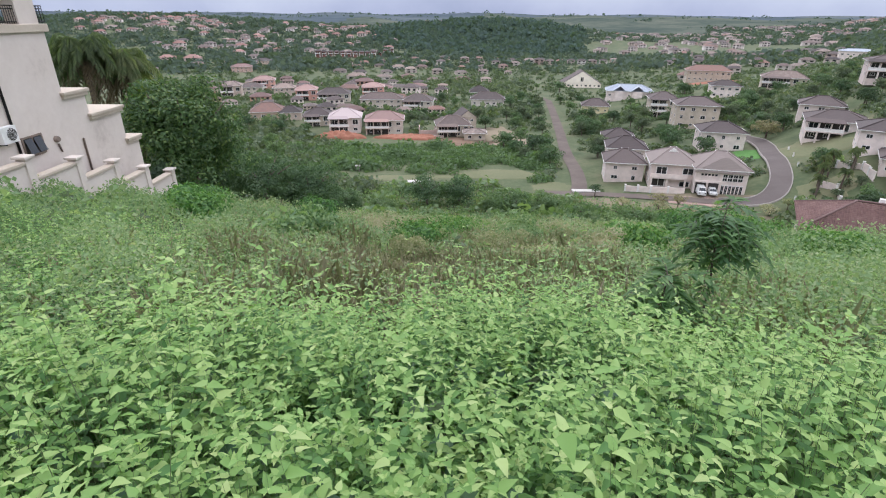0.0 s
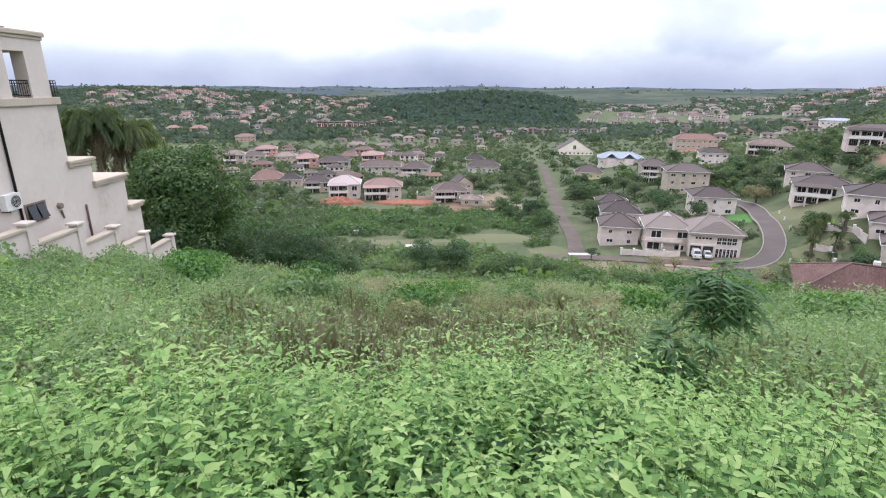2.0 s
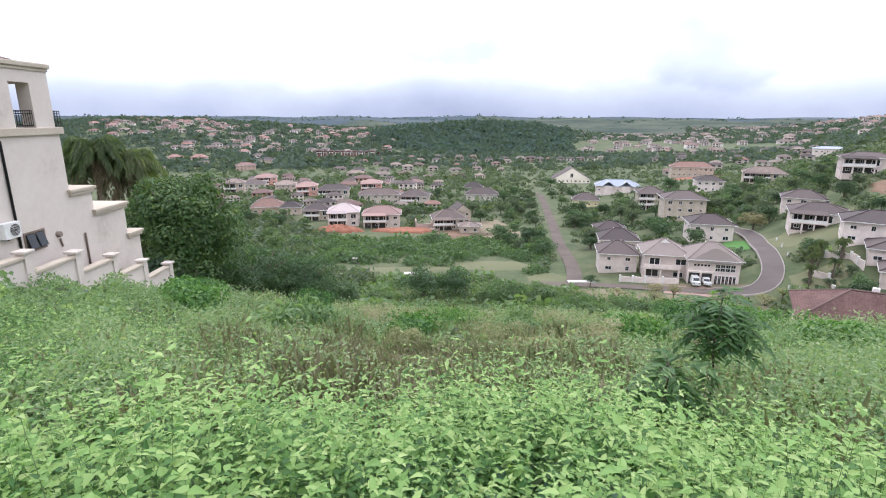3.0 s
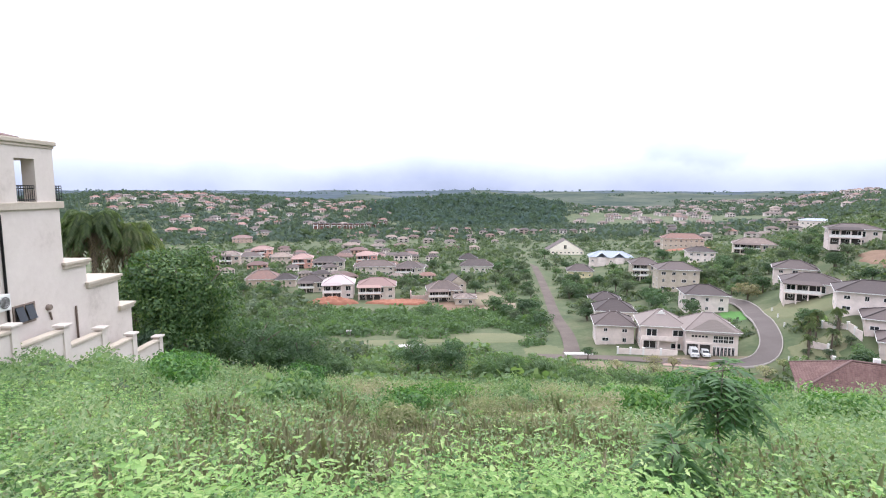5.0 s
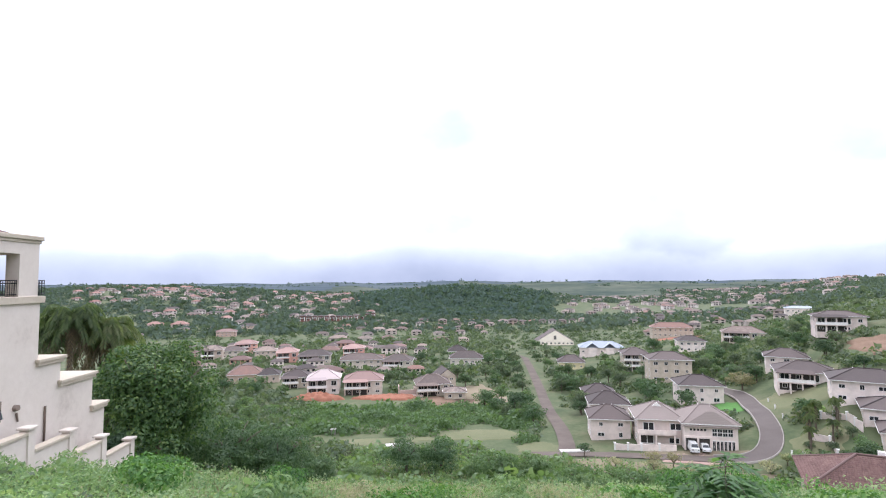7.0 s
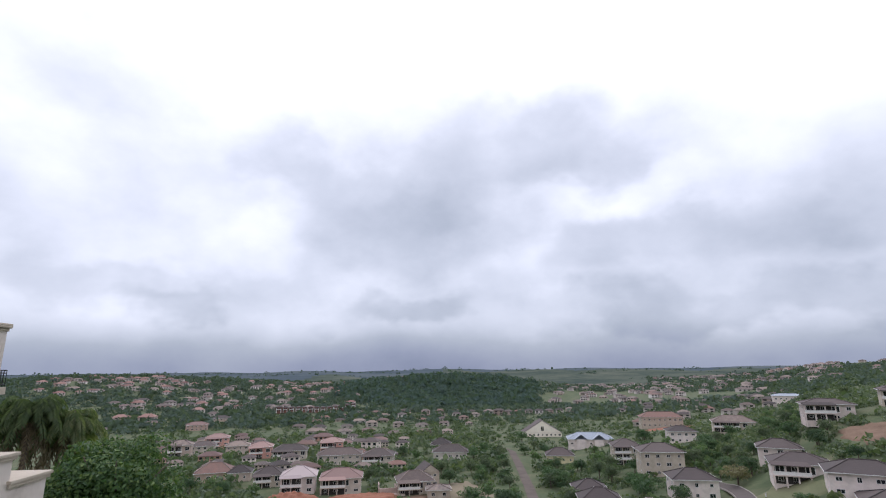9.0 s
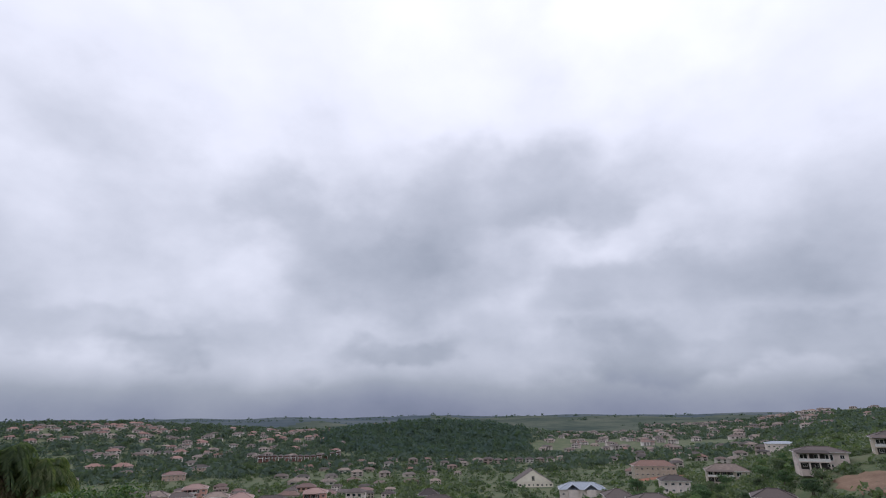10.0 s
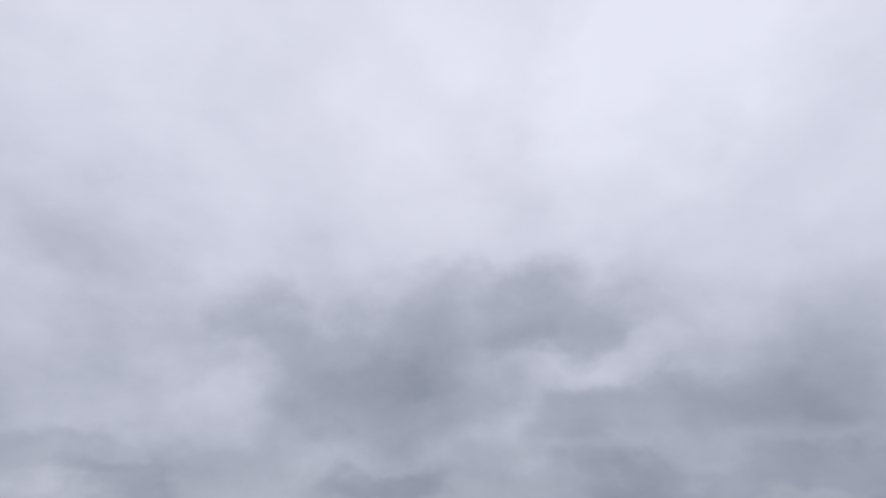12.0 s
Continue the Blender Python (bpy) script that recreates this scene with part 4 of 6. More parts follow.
W, G = M_WHITEWALL, M_GREYROOF
white_l, tan_l = "white plastered two-storey house with grey-brown tiled roof", "sand-coloured two-storey house with grey-brown tiled roof"
g1 = "grey-roofed houses beside the road bend"
house(47.5, 134, 9.4, 9, 5.0, 2.6, -12, W, G, white_l, g1)
house(53.5, 151, 10.5, 9, 5.0, 2.7, -12, W, G, white_l, g1)
house(57.5, 171, 9.5, 9, 5.0, 2.5, -12, W, G, "white two-storey house half hidden by grey roofs", g1)
house(84, 158, 12, 10, 5.4, 2.4, -14, W, G, white_l, g1)
house(93, 196, 14.5, 11, 8.2, 2.4, -12, M_TAN, G, "sand-coloured three-storey house with grey-brown roof", g1, storeys=3)
house(95, 232, 11, 10, 7.6, 2.4, -12, M_TAN, G, tan_l + " and balconies", g1, storeys=3, balcony=True)
house(140, 269, 13, 10, 5.6, 2.2, -16, W, G, white_l, g1)
house(178, 368, 27, 12, 7.0, 3.2, -14, M_TAN, M_TOWNROOF, "long sand-coloured house above a red earth terrace", g1)
BLUE = house(108, 314, 25, 13, 4.6, 3.2, -14, W, M_BLUEROOF, "white single-storey house with blue-grey sheet roof", g1, storeys=1)
house(78, 274, 13, 10, 4.0, 3.2, -12, M_YELLOW, G, "pale yellow cottage with brown tiled roof", g1, storeys=1)
house(176, 281, 20, 12, 5.2, 3.0, -26, M_TAN, M_TOWNROOF, "sand-coloured house with hipped roof and colonnade", g1, balcony=True)
house(123, 173, 12, 10, 4.4, 2.4, -32, W, G, white_l, g1, sink=1.0)
house(109, 146, 14, 11, 5.2, 2.3, -30, W, G, white_l + " and wide balcony", g1, balcony=True, sink=1.2)
house(106, 121, 15, 11, 5.2, 2.3, -34, W, G, white_l + " beside palms", g1, sink=1.6)
house(103, 110, 13, 10, 4.0, 2.0, -36, W, G, "white house with grey roof beside palms", g1, storeys=1, sink=2.0)
house(98.5, 101, 12, 9, 3.8, 2.0, -38, W, G, "white low house with grey roof beside palms", g1, storeys=1, sink=1.6)
house(146, 178, 14.5, 10, 5.4, 1.6, -30, W, G, "large white modern house with columns on the bank", g1, balcony=True, vents=False, base=2, sink=0.3)
house(169, 171, 13, 11, 5.6, 2.0, -38, M_TAN, M_TOWNROOF, "brownish two-storey house above bare soil", g1, balcony=True, vents=False, sink=1.5)
house(316, 424, 22, 12, 4.6, 1.6, -30, W, M_BLUEROOF, "pale flat-roofed house on the bank", g1, storeys=1)
CHAPEL = house(106, 420, 29, 18, 3.6, 8.8, -8, M_CHAPEL, G, "cream chapel with a steep gabled roof", "", storeys=1, style="gable", name="chapel", detail=False)

house(-41, 219, 12.5, 11, 6.2, 3.0, 6, W, M_PALEROOF, "unfinished white two-storey house with pale roof", balcony=True, vents=False)
house(-24.5, 217, 15, 11, 5.6, 2.8, 4, M_WALLS, M_PINKROOF, "new two-storey house with pink tiled roof", balcony=True, vents=False)
house(3.5, 212, 13, 10, 4.6, 3.0, 5, M_TAN, M_TOWNROOF, "sand-coloured house with brown tiled roof", balcony=True, vents=False)
house(9, 224, 7.5, 9, 6.0, 2.8, 12, M_TAN, M_TOWNROOF, "sand-coloured gabled house wing", style="gable", vents=False)
house(12, 203, 8, 7, 2.8, 1.2, 0, M_TAN, M_TOWNROOF, "low outbuilding on bare soil", storeys=1, vents=False)
house(-56, 234, 11, 10, 4.6, 2.6, 8, M_TAN, G, "dark-roofed house with verandas", balcony=True, vents=False)
house(-72, 248, 9.5, 9, 3.6, 2.4, 10, M_WALLS, G, "low cream house with dark roof", storeys=1, vents=False)
house(-83, 249, 15, 11, 3.8, 3.4, 12, M_WALLS, M_TOWNROOF, "house with broad tan roof", storeys=1, vents=False)
house(-82, 320, 12, 11, 6.2, 2.4, 10, M_PINKWALL, M_PINKROOF, "salmon two-storey house with balconies", balcony=True, vents=False)
house(-64, 312, 18, 11, 4.8, 2.8, 6, M_WALLS, M_TOWNROOF, "long cream house with arcades", balcony=True, vents=False)
house(-45, 342, 13, 11, 6.2, 2.2, 4, M_PINKWALL, M_PINKROOF, "red plastered two-storey house", balcony=True, vents=False)
house(-34, 290, 22, 12, 4.8, 2.8, 4, M_WALLS, M_TOWNROOF, "long house with brown tiled roof", vents=False)
house(-13.5, 284, 15, 12, 4.8, 2.8, -4, M_WALLS, M_TOWNROOF, "house with veranda and brown tiled roof", balcony=True, vents=False)
house(24.5, 299, 18, 11, 3.8, 3.4, -4, M_WALLS, M_TOWNROOF, "low house with broad brown roof", storeys=1, vents=False)
house(21.5, 329, 11, 10, 4.6, 3.2, -6, M_WALLS, G, "house with dark tiled roof", vents=False)
house(-125, 375, 14, 11, 7.2, 2.4, 14, M_PINKWALL, M_PINKROOF, "salmon plastered three-storey house", storeys=3, balcony=True, vents=False)
house(-131, 331, 12, 10, 7.0, 2.4, 14, M_WALLS, M_TOWNROOF, "tall cream house with arches", storeys=2, balcony=True, vents=False)
house(-126, 352, 14, 10, 4.4, 2.4, 14, M_WALLS, M_TOWNROOF, "cream house with tiled roof", vents=False)
house(-102, 343, 13, 10, 5.0, 2.4, 14, M_WALLS, M_TOWNROOF, "cream house with tiled roof", vents=False)
house(-199, 536, 19, 12, 5.0, 2.6, 18, M_WALLS, M_REDROOF, "house with long red roof among trees", vents=False)
house(-201, 609, 17, 12, 5.4, 2.6, 18, M_WALLS, M_TOWNROOF, "cream two-storey house among trees", vents=False)


for x in (-5.5, 4.5):
    part("roof_gablet", gable_roof(6.5, 7, 2.4, 0.4), M_BLUEROOF, BLUE).location = (x, -4.6, 5.2)
    part("gablet_wall", box(x - 2.6, -8.0, -2, x + 2.6, -6.4, 4.7), W, BLUE)
for x, w, h in ((-0.55, 0.9, 3.4), (0.55, 0.9, 3.4)):
    window(CHAPEL, x, -9.5, 6.4, w, h, 0, False)


# the two houses that face the road bend
def gate_house():
    h = house(56.9, 127, 10, 10, 5.8, 3.0, -14, W, M_TANROOF, "white two-storey house with balcony and tan tiled roof", g1, style="garage")
    part("balcony", box(-5.1, -6.6, 2.55, 3.2, -5, 2.85), W, h)
    part("balustrade", box(-5.1, -6.6, 2.85, 3.2, -6.45, 3.75), W, h)
    for x in (-4.8, -1.2, 2.9):
        part("pillar", box(x - 0.18, -6.55, -1.5, x + 0.18, -6.2, 2.55), W, h)
    window(h, -2.6, -5, 4.2, 2.6, 1.9)
    window(h, 3.4, -5, 4.3, 2.6, 1.6)
    window(h, 3.0, -5, 1.1, 2.4, 1.3)
    window(h, -3.0, -5, 1.2, 3.2, 2.0, 0, True, SHADE_PANE)
    for y in (-2.5, 1.5):
        window(h, -5.0, y, 4.2, 1.3, 1.2, -90)
        window(h, -5.0, y, 1.3, 1.3, 1.2, -90)
    bm = bmesh.new()
    bm.faces.new([bm.verts.new(q) for q in ((-1.5, -1.6, 7.75), (1.5, -1.6, 7.75), (0, -1.6, 9.1))])
    bm.normal_update()
    bmesh.ops.solidify(bm, geom=bm.faces[:], thickness=0.2)
    part("roof_vent", bm, M_TRIM, h, "white roof gablet")
    return h


def garage_house():
    h = house(66.0, 121.5, 11.2, 10, 5.6, 3.2, -14, W, M_TANROOF, "white house with open garage and tall glazed doors", g1, style="garage")
    bm = bmesh.new()
    p = [bm.verts.new(q) for q in ((-6.2, -5.75, 5.1), (6.0, -5.75, 5.1), (1.0, -4.4, 8.3), (-0.6, -4.4, 8.3))]
    bm.faces.new(p)
    bm.normal_update()
    bmesh.ops.solidify(bm, geom=bm.faces[:], thickness=0.25)
    part("front_gable", bm, M_TANROOF, h)
    # Dark panel on the solid wall, painted as shade within the garage.
    part("garage_opening", box(-5.3, -5.06, -0.6, -0.3, -4.9, 2.5), M_SHADE, h, "dark panel painted as garage shade")
    part("garage_pillar", box(-3.0, -5.4, -1.5, -2.6, -5.06, 2.5), W, h)
    part("garage_beam", box(-5.6, -5.5, 2.5, 0.0, -5.0, 2.9), W, h)
    for i in range(6):
        window(h, 0.6 + i * 0.8, -5.02, 0.75, 0.62, 2.7)
    for i in range(4):
        for j in range(2):
            window(h, 0.75 + i * 1.1, -5.02, 3.4 + j * 0.85, 1.05, 0.8)
    for i in range(5):
        window(h, -4.2 + i * 0.75, -5.02, 4.3, 0.55, 0.5, 0, False)
    for y in (-2.5, 1.5):
        window(h, 5.6, y, 4.2, 1.3, 1.2, 90)
    return h


gate_house()
garage_house()


# ---- far houses: a few kinds, repeated over the hills ----
def far_house(w, d, h, rise, walls, roof, storeys, label, fine=True):
    hs = empty("house", pose(0, 0, 0), label, "house", "far houses on the hills")
    part("wall", box(-w / 2, -d / 2, -3, w / 2, d / 2, h), walls, hs)
    part("roof", hip_roof(w, d, rise, 0.7, max(0.6, w - d * 0.9)), roof, hs).location = (0, 0, h + 0.16)
    for s in range(storeys):
        n = int(w / (4 if fine else 7))
        for k in range(n):
            window(hs, -w / 2 + w * (k + 0.5) / n, -d / 2, h / storeys * (s + 0.5), 2.5 if fine else 4.2, 1.9, 0, False)
        for sx in (-1, 1) if fine else ():
            window(hs, sx * w / 2, 0, h / storeys * (s + 0.5), 2.4, 1.4, sx * 90, False)
    return hs


KINDS = [far_house(16, 11, 5.6, 2.8, M_WALLS, M_TOWNROOF, 2, "cream plastered house with tiled roof, far off"),
         far_house(20, 11, 3.6, 3.0, M_WALLS, M_TOWNROOF, 1, "low house with broad tiled roof, far off"),
         far_house(13, 10, 6.4, 2.6, W, G, 2, "white two-storey house with grey roof, far off"),
         far_house(17, 12, 5.6, 2.8, M_WALLS, M_REDROOF, 2, "house with red tiled roof, far off"),
         far_house(9.6, 11, 6.6, 2.4, M_REDWALL, G, 2, "dark red terraced house with white balcony, far off")]
KINDS += [far_house(16, 11, 5.8, 2.8, M_FARWALL, M_TOWNROOF, 2, "pale plastered house with brown roof, far off", False),
          far_house(20, 11, 3.8, 3.0, M_FARWALL, M_TOWNROOF, 1, "low pale house with broad brown roof, far off", False),
          far_house(15, 10, 6.6, 2.4, M_FARWALL, G, 2, "white two-storey house with grey roof, far off", False),
          far_house(18, 12, 5.2, 3.6, M_FARWALL, M_CLAYROOF, 2, "pale house with clay-red tiled roof, far off", False)]
part("balcony", box(-3.4, -6.8, 3.0, 3.4, -5.5, 3.7), M_TRIM, KINDS[4], "white balcony front")
for sx in (-3.4, 3.4):
    part("pillar", box(sx - 0.45, -6.95, -2, sx + 0.45, -6.1, 5.2), M_TRIM, KINDS[4], "white pillar")
TAKEN = [(o.matrix_world.translation.x, o.matrix_world.translation.y, 14.0) for o in scene.objects if o.type == "EMPTY" and o.name.startswith(("house", "chapel"))]


def free(x, y, r):
    return all((x - a) ** 2 + (y - b) ** 2 > (r + c) ** 2 for a, b, c in TAKEN)


FIRST_USE = [True] * 9
FAR_TOWN = []


def put_far(kind, x, y, turn, s=1.0, lift=0.0):
    TAKEN.append((x, y, 11 * s))
    if math.hypot(x, y) > 720 and kind > 4:
        FAR_TOWN.append((kind - 5, x, y, turn, s))
        return
    m = stand(x, y, turn, s, -lift)
    if FIRST_USE[kind]:
        FIRST_USE[kind] = False
        KINDS[kind].matrix_world = m
    else:
        copy_thing(KINDS[kind], m)


def quarter(n, az0, az1, d0, d1, kinds, gap, s0=0.85, s1=1.15):
    """Houses strewn over one quarter of the town."""
    tries = 0
    while n and tries < 4000:
        tries += 1
        d, a = math.sqrt(random.uniform(d0 * d0, d1 * d1)), radians(random.uniform(az0, az1))
        x, y = d * math.sin(a), d * math.cos(a)
        if free(x, y, gap):
            put_far(random.choice(kinds), x, y, -math.degrees(a) * 0.7 + random.uniform(-25, 25), random.uniform(s0, s1))
            n -= 1


# terrace on the hill, twelve joined units in a gentle curve
for i in range(13):
    a = radians(-12.9 + i * 0.62)
    d = 752 + 5 * math.sin(i * 0.6) + max(0, i - 8) * 14
    put_far(4, d * math.sin(a), d * math.cos(a), 6, 0.84, 3.0)
for i in range(9):
    a = radians(8.8 + i * 1.05)
    d = 672 + i * 5
    put_far((5, 7, 5)[i % 3], d * math.sin(a), d * math.cos(a), -12, 0.8, 0.6)
# streets of low brown-roofed houses across the valley
for d, a0, a1, step in ((470, -9, 6, 2.7), (535, -11, 7, 2.5), (600, -9, 8, 2.15), (655, -10, 8.5, 1.95), (715, -5, 8, 1.75)):
    a = a0
    while a < a1:
        r = radians(a + random.uniform(-0.35, 0.35))
        e = d + random.uniform(-12, 12)
        if free(e * math.sin(r), e * math.cos(r), 1):
            put_far(random.choice((5, 6, 6, 0 if d < 560 else 5)), e * math.sin(r), e * math.cos(r), random.uniform(-18, 18), random.uniform(0.62, 0.85))
        a += step
quarter(34, -19, 0, 255, 430, [0, 1, 2, 0, 3], 5, 0.6, 0.85)
quarter(18, -24, -16, 290, 460, [0, 0, 3], 6, 0.6, 0.85)
quarter(24, -36, -18, 500, 1000, [5, 8, 6], 14, 0.75, 1.0)
quarter(46, -33, -23, 1120, 1420, [8, 8, 5, 6], 2, 0.7, 0.95)
quarter(26, -24, -17, 900, 1350, [8, 5, 6], 8, 0.7, 0.95)
quarter(64, -18, -5, 800, 1420, [5, 7, 8], 4, 0.65, 0.95)
quarter(16, -5, 5, 1800, 2250, [8, 6], 6, 1.0, 1.5)
quarter(80, 15, 28, 760, 1500, [7, 7, 5, 6], 3, 0.7, 0.95)
quarter(30, 22, 37, 430, 800, [5, 7, 6], 8, 0.7, 0.95)
quarter(110, 25, 44, 850, 1900, [5, 6, 7], 3, 0.75, 1.05)
for kind, unused in zip(KINDS, FIRST_USE):
    if unused:
        for ob in [*kind.children_recursive, kind]:
            bpy.data.objects.remove(ob)


def far_town():
    """The small houses past the valley: walls, hipped roofs, window openings as dark painted blocks and verandas,
    joined.
    """
    shapes = [(16, 11, 5.8, 2.8, 2), (20, 11, 3.8, 3.0, 1), (15, 10, 6.6, 2.4, 2), (18, 12, 5.2, 3.6, 2)]
    verts, faces, index = [], [], []

    def block(m, x0, y0, z0, x1, y1, z1, mat):
        b = len(verts)
        verts.extend(m @ Vector(p) for p in ((x0, y0, z0), (x1, y0, z0), (x1, y1, z0), (x0, y1, z0), (x0, y0, z1), (x1, y0, z1), (x1, y1, z1), (x0, y1, z1)))
        for q in ((0, 1, 5, 4), (1, 2, 6, 5), (2, 3, 7, 6), (3, 0, 4, 7), (4, 5, 6, 7)):
            faces.append([b + k for k in q])
            index.append(mat)

    for kind, x, y, turn, s in FAR_TOWN:
        w, d, h, rise, storeys = shapes[kind]
        m = stand(x, y, turn, s)
        block(m, -w / 2, -d / 2, -4, w / 2, d / 2, h, 0)
        wing = random.choice((-1, 1))
        block(m, wing * w / 2 - 2.6, -d / 2 - 2.4, -4, wing * w / 2 + 2.0, -d / 2 - 0.01, h - 0.4, 0)
        for k in range(storeys):
            for u in (-0.33, 0.0, 0.33):
                block(m, u * w - 1.5, -d / 2 - 0.12, h / storeys * (k + 0.25), u * w + 1.5, -d / 2 + 0.1, h / storeys * (k + 0.8), 3)
        for cx, cy, rw, rd, rr in ((0, 0, w, d, rise), (wing * w / 2 - 0.3, -d / 2 - 1.0, 5.0, 4.0, rise * 0.6)):
            b, ex, ey, rg = len(verts), rw / 2 + 0.7, rd / 2 + 0.7, max(0.6, rw - rd * 0.9) / 2
            verts.extend(m @ Vector((cx + px, cy + py, h + pz)) for px, py, pz in ((-ex, -ey, 0), (ex, -ey, 0), (ex, ey, 0), (-ex, ey, 0), (-rg, -0.02, rr), (rg, -0.02, rr), (rg, 0.02, rr), (-rg, 0.02, rr)))
            for q in ((0, 1, 5, 4), (1, 2, 6, 5), (2, 3, 7, 6), (3, 0, 4, 7)):
                faces.append([b + k for k in q])
                index.append(2 if kind == 3 else 1)
    me = mesh_of("far_town", [tuple(v) for v in verts], faces, [M_FARWALL_ISLE, M_TOWNROOF_ISLE, M_CLAYROOF_ISLE, M_SHADE], index)
    return tagged(new("far_town", me), "many pale houses with red and brown roofs on far hills", "houses", kind="stuff")


far_town()


# ---- trees of the valley and the far woods ----
ROADS = np.concatenate([smooth_line(ROAD_A, 4), smooth_line(ROAD_B, 4)])
BARE = [(16, 139, 10), (8, 138, 6), (-13, 134, 6), (-22, 134, 5), (45, 106, 16), (60, 104, 10), (28, 126, 6), (99, 137, 9), (21, 205, 13), (8, 196, 10), (-41, 201, 9), (-12, 200, 9), (176, 352, 18), (139, 150, 12), (60, 113, 9), (85, 110, 8), (-4, 132, 8),
        (-155, 718, 20), (-125, 724, 22), (-95, 728, 22), (-62, 738, 20), (112, 630, 16), (140, 638, 16), (170, 648, 16), (200, 655, 16), (230, 665, 16)]


def clear_of(x, y, r):
    return free(x, y, r - 6) and np.min((ROADS[:, 0] - x) ** 2 + (ROADS[:, 1] - y) ** 2) > (r + 3.5) ** 2 and all((x - a) ** 2 + (y - b) ** 2 > (c + r * 0.5) ** 2 for a, b, c in BARE)


TREES = [tree("tree", pose(0, 0, 0), 7, 6.5, 0.6, 22, 1500, 0.50, M_TREE, "green leafy tree between the houses", "trees of the valley", False),
         tree("tree", pose(0, 0, 0), 6, 4.2, 0.1, 18, 1200, 0.46, M_TREE_DARK, "low dark green tree between the houses", "trees of the valley", False),
         tree("tree", pose(0, 0, 0), 8, 5.6, 0.4, 24, 1500, 0.52, M_BUSH, "spreading dark green tree between the houses", "trees of the valley", False),
         tree("tree", pose(0, 0, 0), 5, 5.4, 0.3, 16, 1100, 0.44, M_THICKET, "fresh green tree between the houses", "trees of the valley", False)]
USED = [False] * 4


def put_tree(k, x, y, s):
    m = stand(x, y, random.uniform(0, 360), s)
    if USED[k]:
        copy_thing(TREES[k], m)
    else:
        USED[k] = True
        TREES[k].matrix_world = m


def grove(n, az0, az1, d0, d1, r=4.0, s0=0.7, s1=1.15):
    tries = 0
    while n and tries < 6000:
        tries += 1
        d, a = math.sqrt(random.uniform(d0 * d0, d1 * d1)), radians(random.uniform(az0, az1))
        x, y = d * math.sin(a), d * math.cos(a)
        if clear_of(x, y, r):
            put_tree(random.randrange(4), x, y, random.uniform(s0, s1))
            n -= 1


NEAR_TREES = [(31.5, 150), (33.5, 165), (36, 185), (39.5, 208), (42, 230), (45, 250), (48.5, 272), (55, 240), (59, 262), (49, 200), (47.5, 182), (25, 160), (24, 172), (72, 257), (56, 211), (50, 166), (76, 181), (74, 172), (88, 207), (129, 222), (121, 199), (116, 183), (108, 166), (103, 175),
              (96, 274), (88, 240), (77, 238), (37, 300), (37, 248), (50, 290), (40, 225), (28, 188), (21, 180), (18, 225), (65, 273), (55, 225),
              (36, 138), (147, 249), (202, 289), (164, 223), (133, 163), (67, 390), (81, 376), (42, 190), (30, 173), (29, 154), (205, 275), (128, 162), (119, 137)]
for x, y in NEAR_TREES:
    if np.min(np.hypot(ROADS[:, 0] - x, ROADS[:, 1] - y)) > 5.5:
        put_tree(random.randrange(4), x, y, random.uniform(0.75, 1.25))
grove(36, 14, 30, 145, 260, 3.4)
grove(40, 22, 42, 165, 330, 3.4)
grove(40, -26, 12, 205, 320)
grove(34, 7, 17, 150, 340, 2.6, 0.6, 1.0)
grove(26, -40, -18, 130, 300, 4, 0.8, 1.3)
grove(14, 36, 44, 110, 170, 4, 0.7, 1.0)


def woods(name, n, az0, az1, d0, d1, size, high, cards, mat, label, test=None, gap=4, fine=(0.35, 0.75)):
    """Far tree crowns as many small clumps in one mesh."""
    d = np.sqrt(RNG.uniform(d0 ** 2, d1 ** 2, n))
    a = np.radians(RNG.uniform(az0, az1, n))
    x, y = d * np.sin(a), d * np.cos(a)
    t = np.array(TAKEN)
    near = np.full(n, 1e9)
    for q in t:
        near = np.minimum(near, np.hypot(x - q[0], y - q[1]) - q[2])
    keep = near > gap
    for q in ROADS[::2]:
        keep &= np.hypot(x - q[0], y - q[1]) > 5 + size
    for q in BARE:
        keep &= np.hypot(x - q[0], y - q[1]) > q[2]
    if test is not None:
        keep &= test(x, y)
    x, y = x[keep], y[keep]
    m = len(x)
    grow = size * np.clip(RNG.lognormal(-0.08, 0.34, m), 0.4, 2.0)
    u = unit(m * cards).reshape(m, cards, 3)
    u[..., 2] = np.abs(u[..., 2])
    r = RNG.uniform(0.6, 1.0, (m, cards, 1))
    at = np.stack([x, y, ground(x, y)], -1)[:, None] + u * r * np.stack([grow, grow, grow * high], -1)[:, None]
    at = at.reshape(-1, 3)
    out = u.reshape(-1, 3)
    sz = np.repeat(grow, cards) * RNG.uniform(*fine, m * cards)
    v, f = strew(CARD_V, CARD_F, at, out * 0.4 + unit(len(at)), out + unit(len(at)) * 0.4, sz)
    return tagged(new(name, mesh_of(name, v, f, mat)), label, "woodland", kind="stuff")


woods("valley_thicket", 800, -24, 20, 126, 205, 2.9, 0.62, 170, M_THICKET, "bright green thicket on the valley floor", lambda x, y: (y > 141 - 0.02 * x) & (y < 184) & (x > -60) & (x < 42) | (y < 133) & (y > 112), 2, (0.07, 0.2))
woods("valley_scrub", 1700, -45, -8, 100, 300, 2.7, 0.9, 60, M_TREE, "green scrub at the side of the valley", lambda x, y: (x < -38) | (y < 128), 5, (0.12, 0.3))
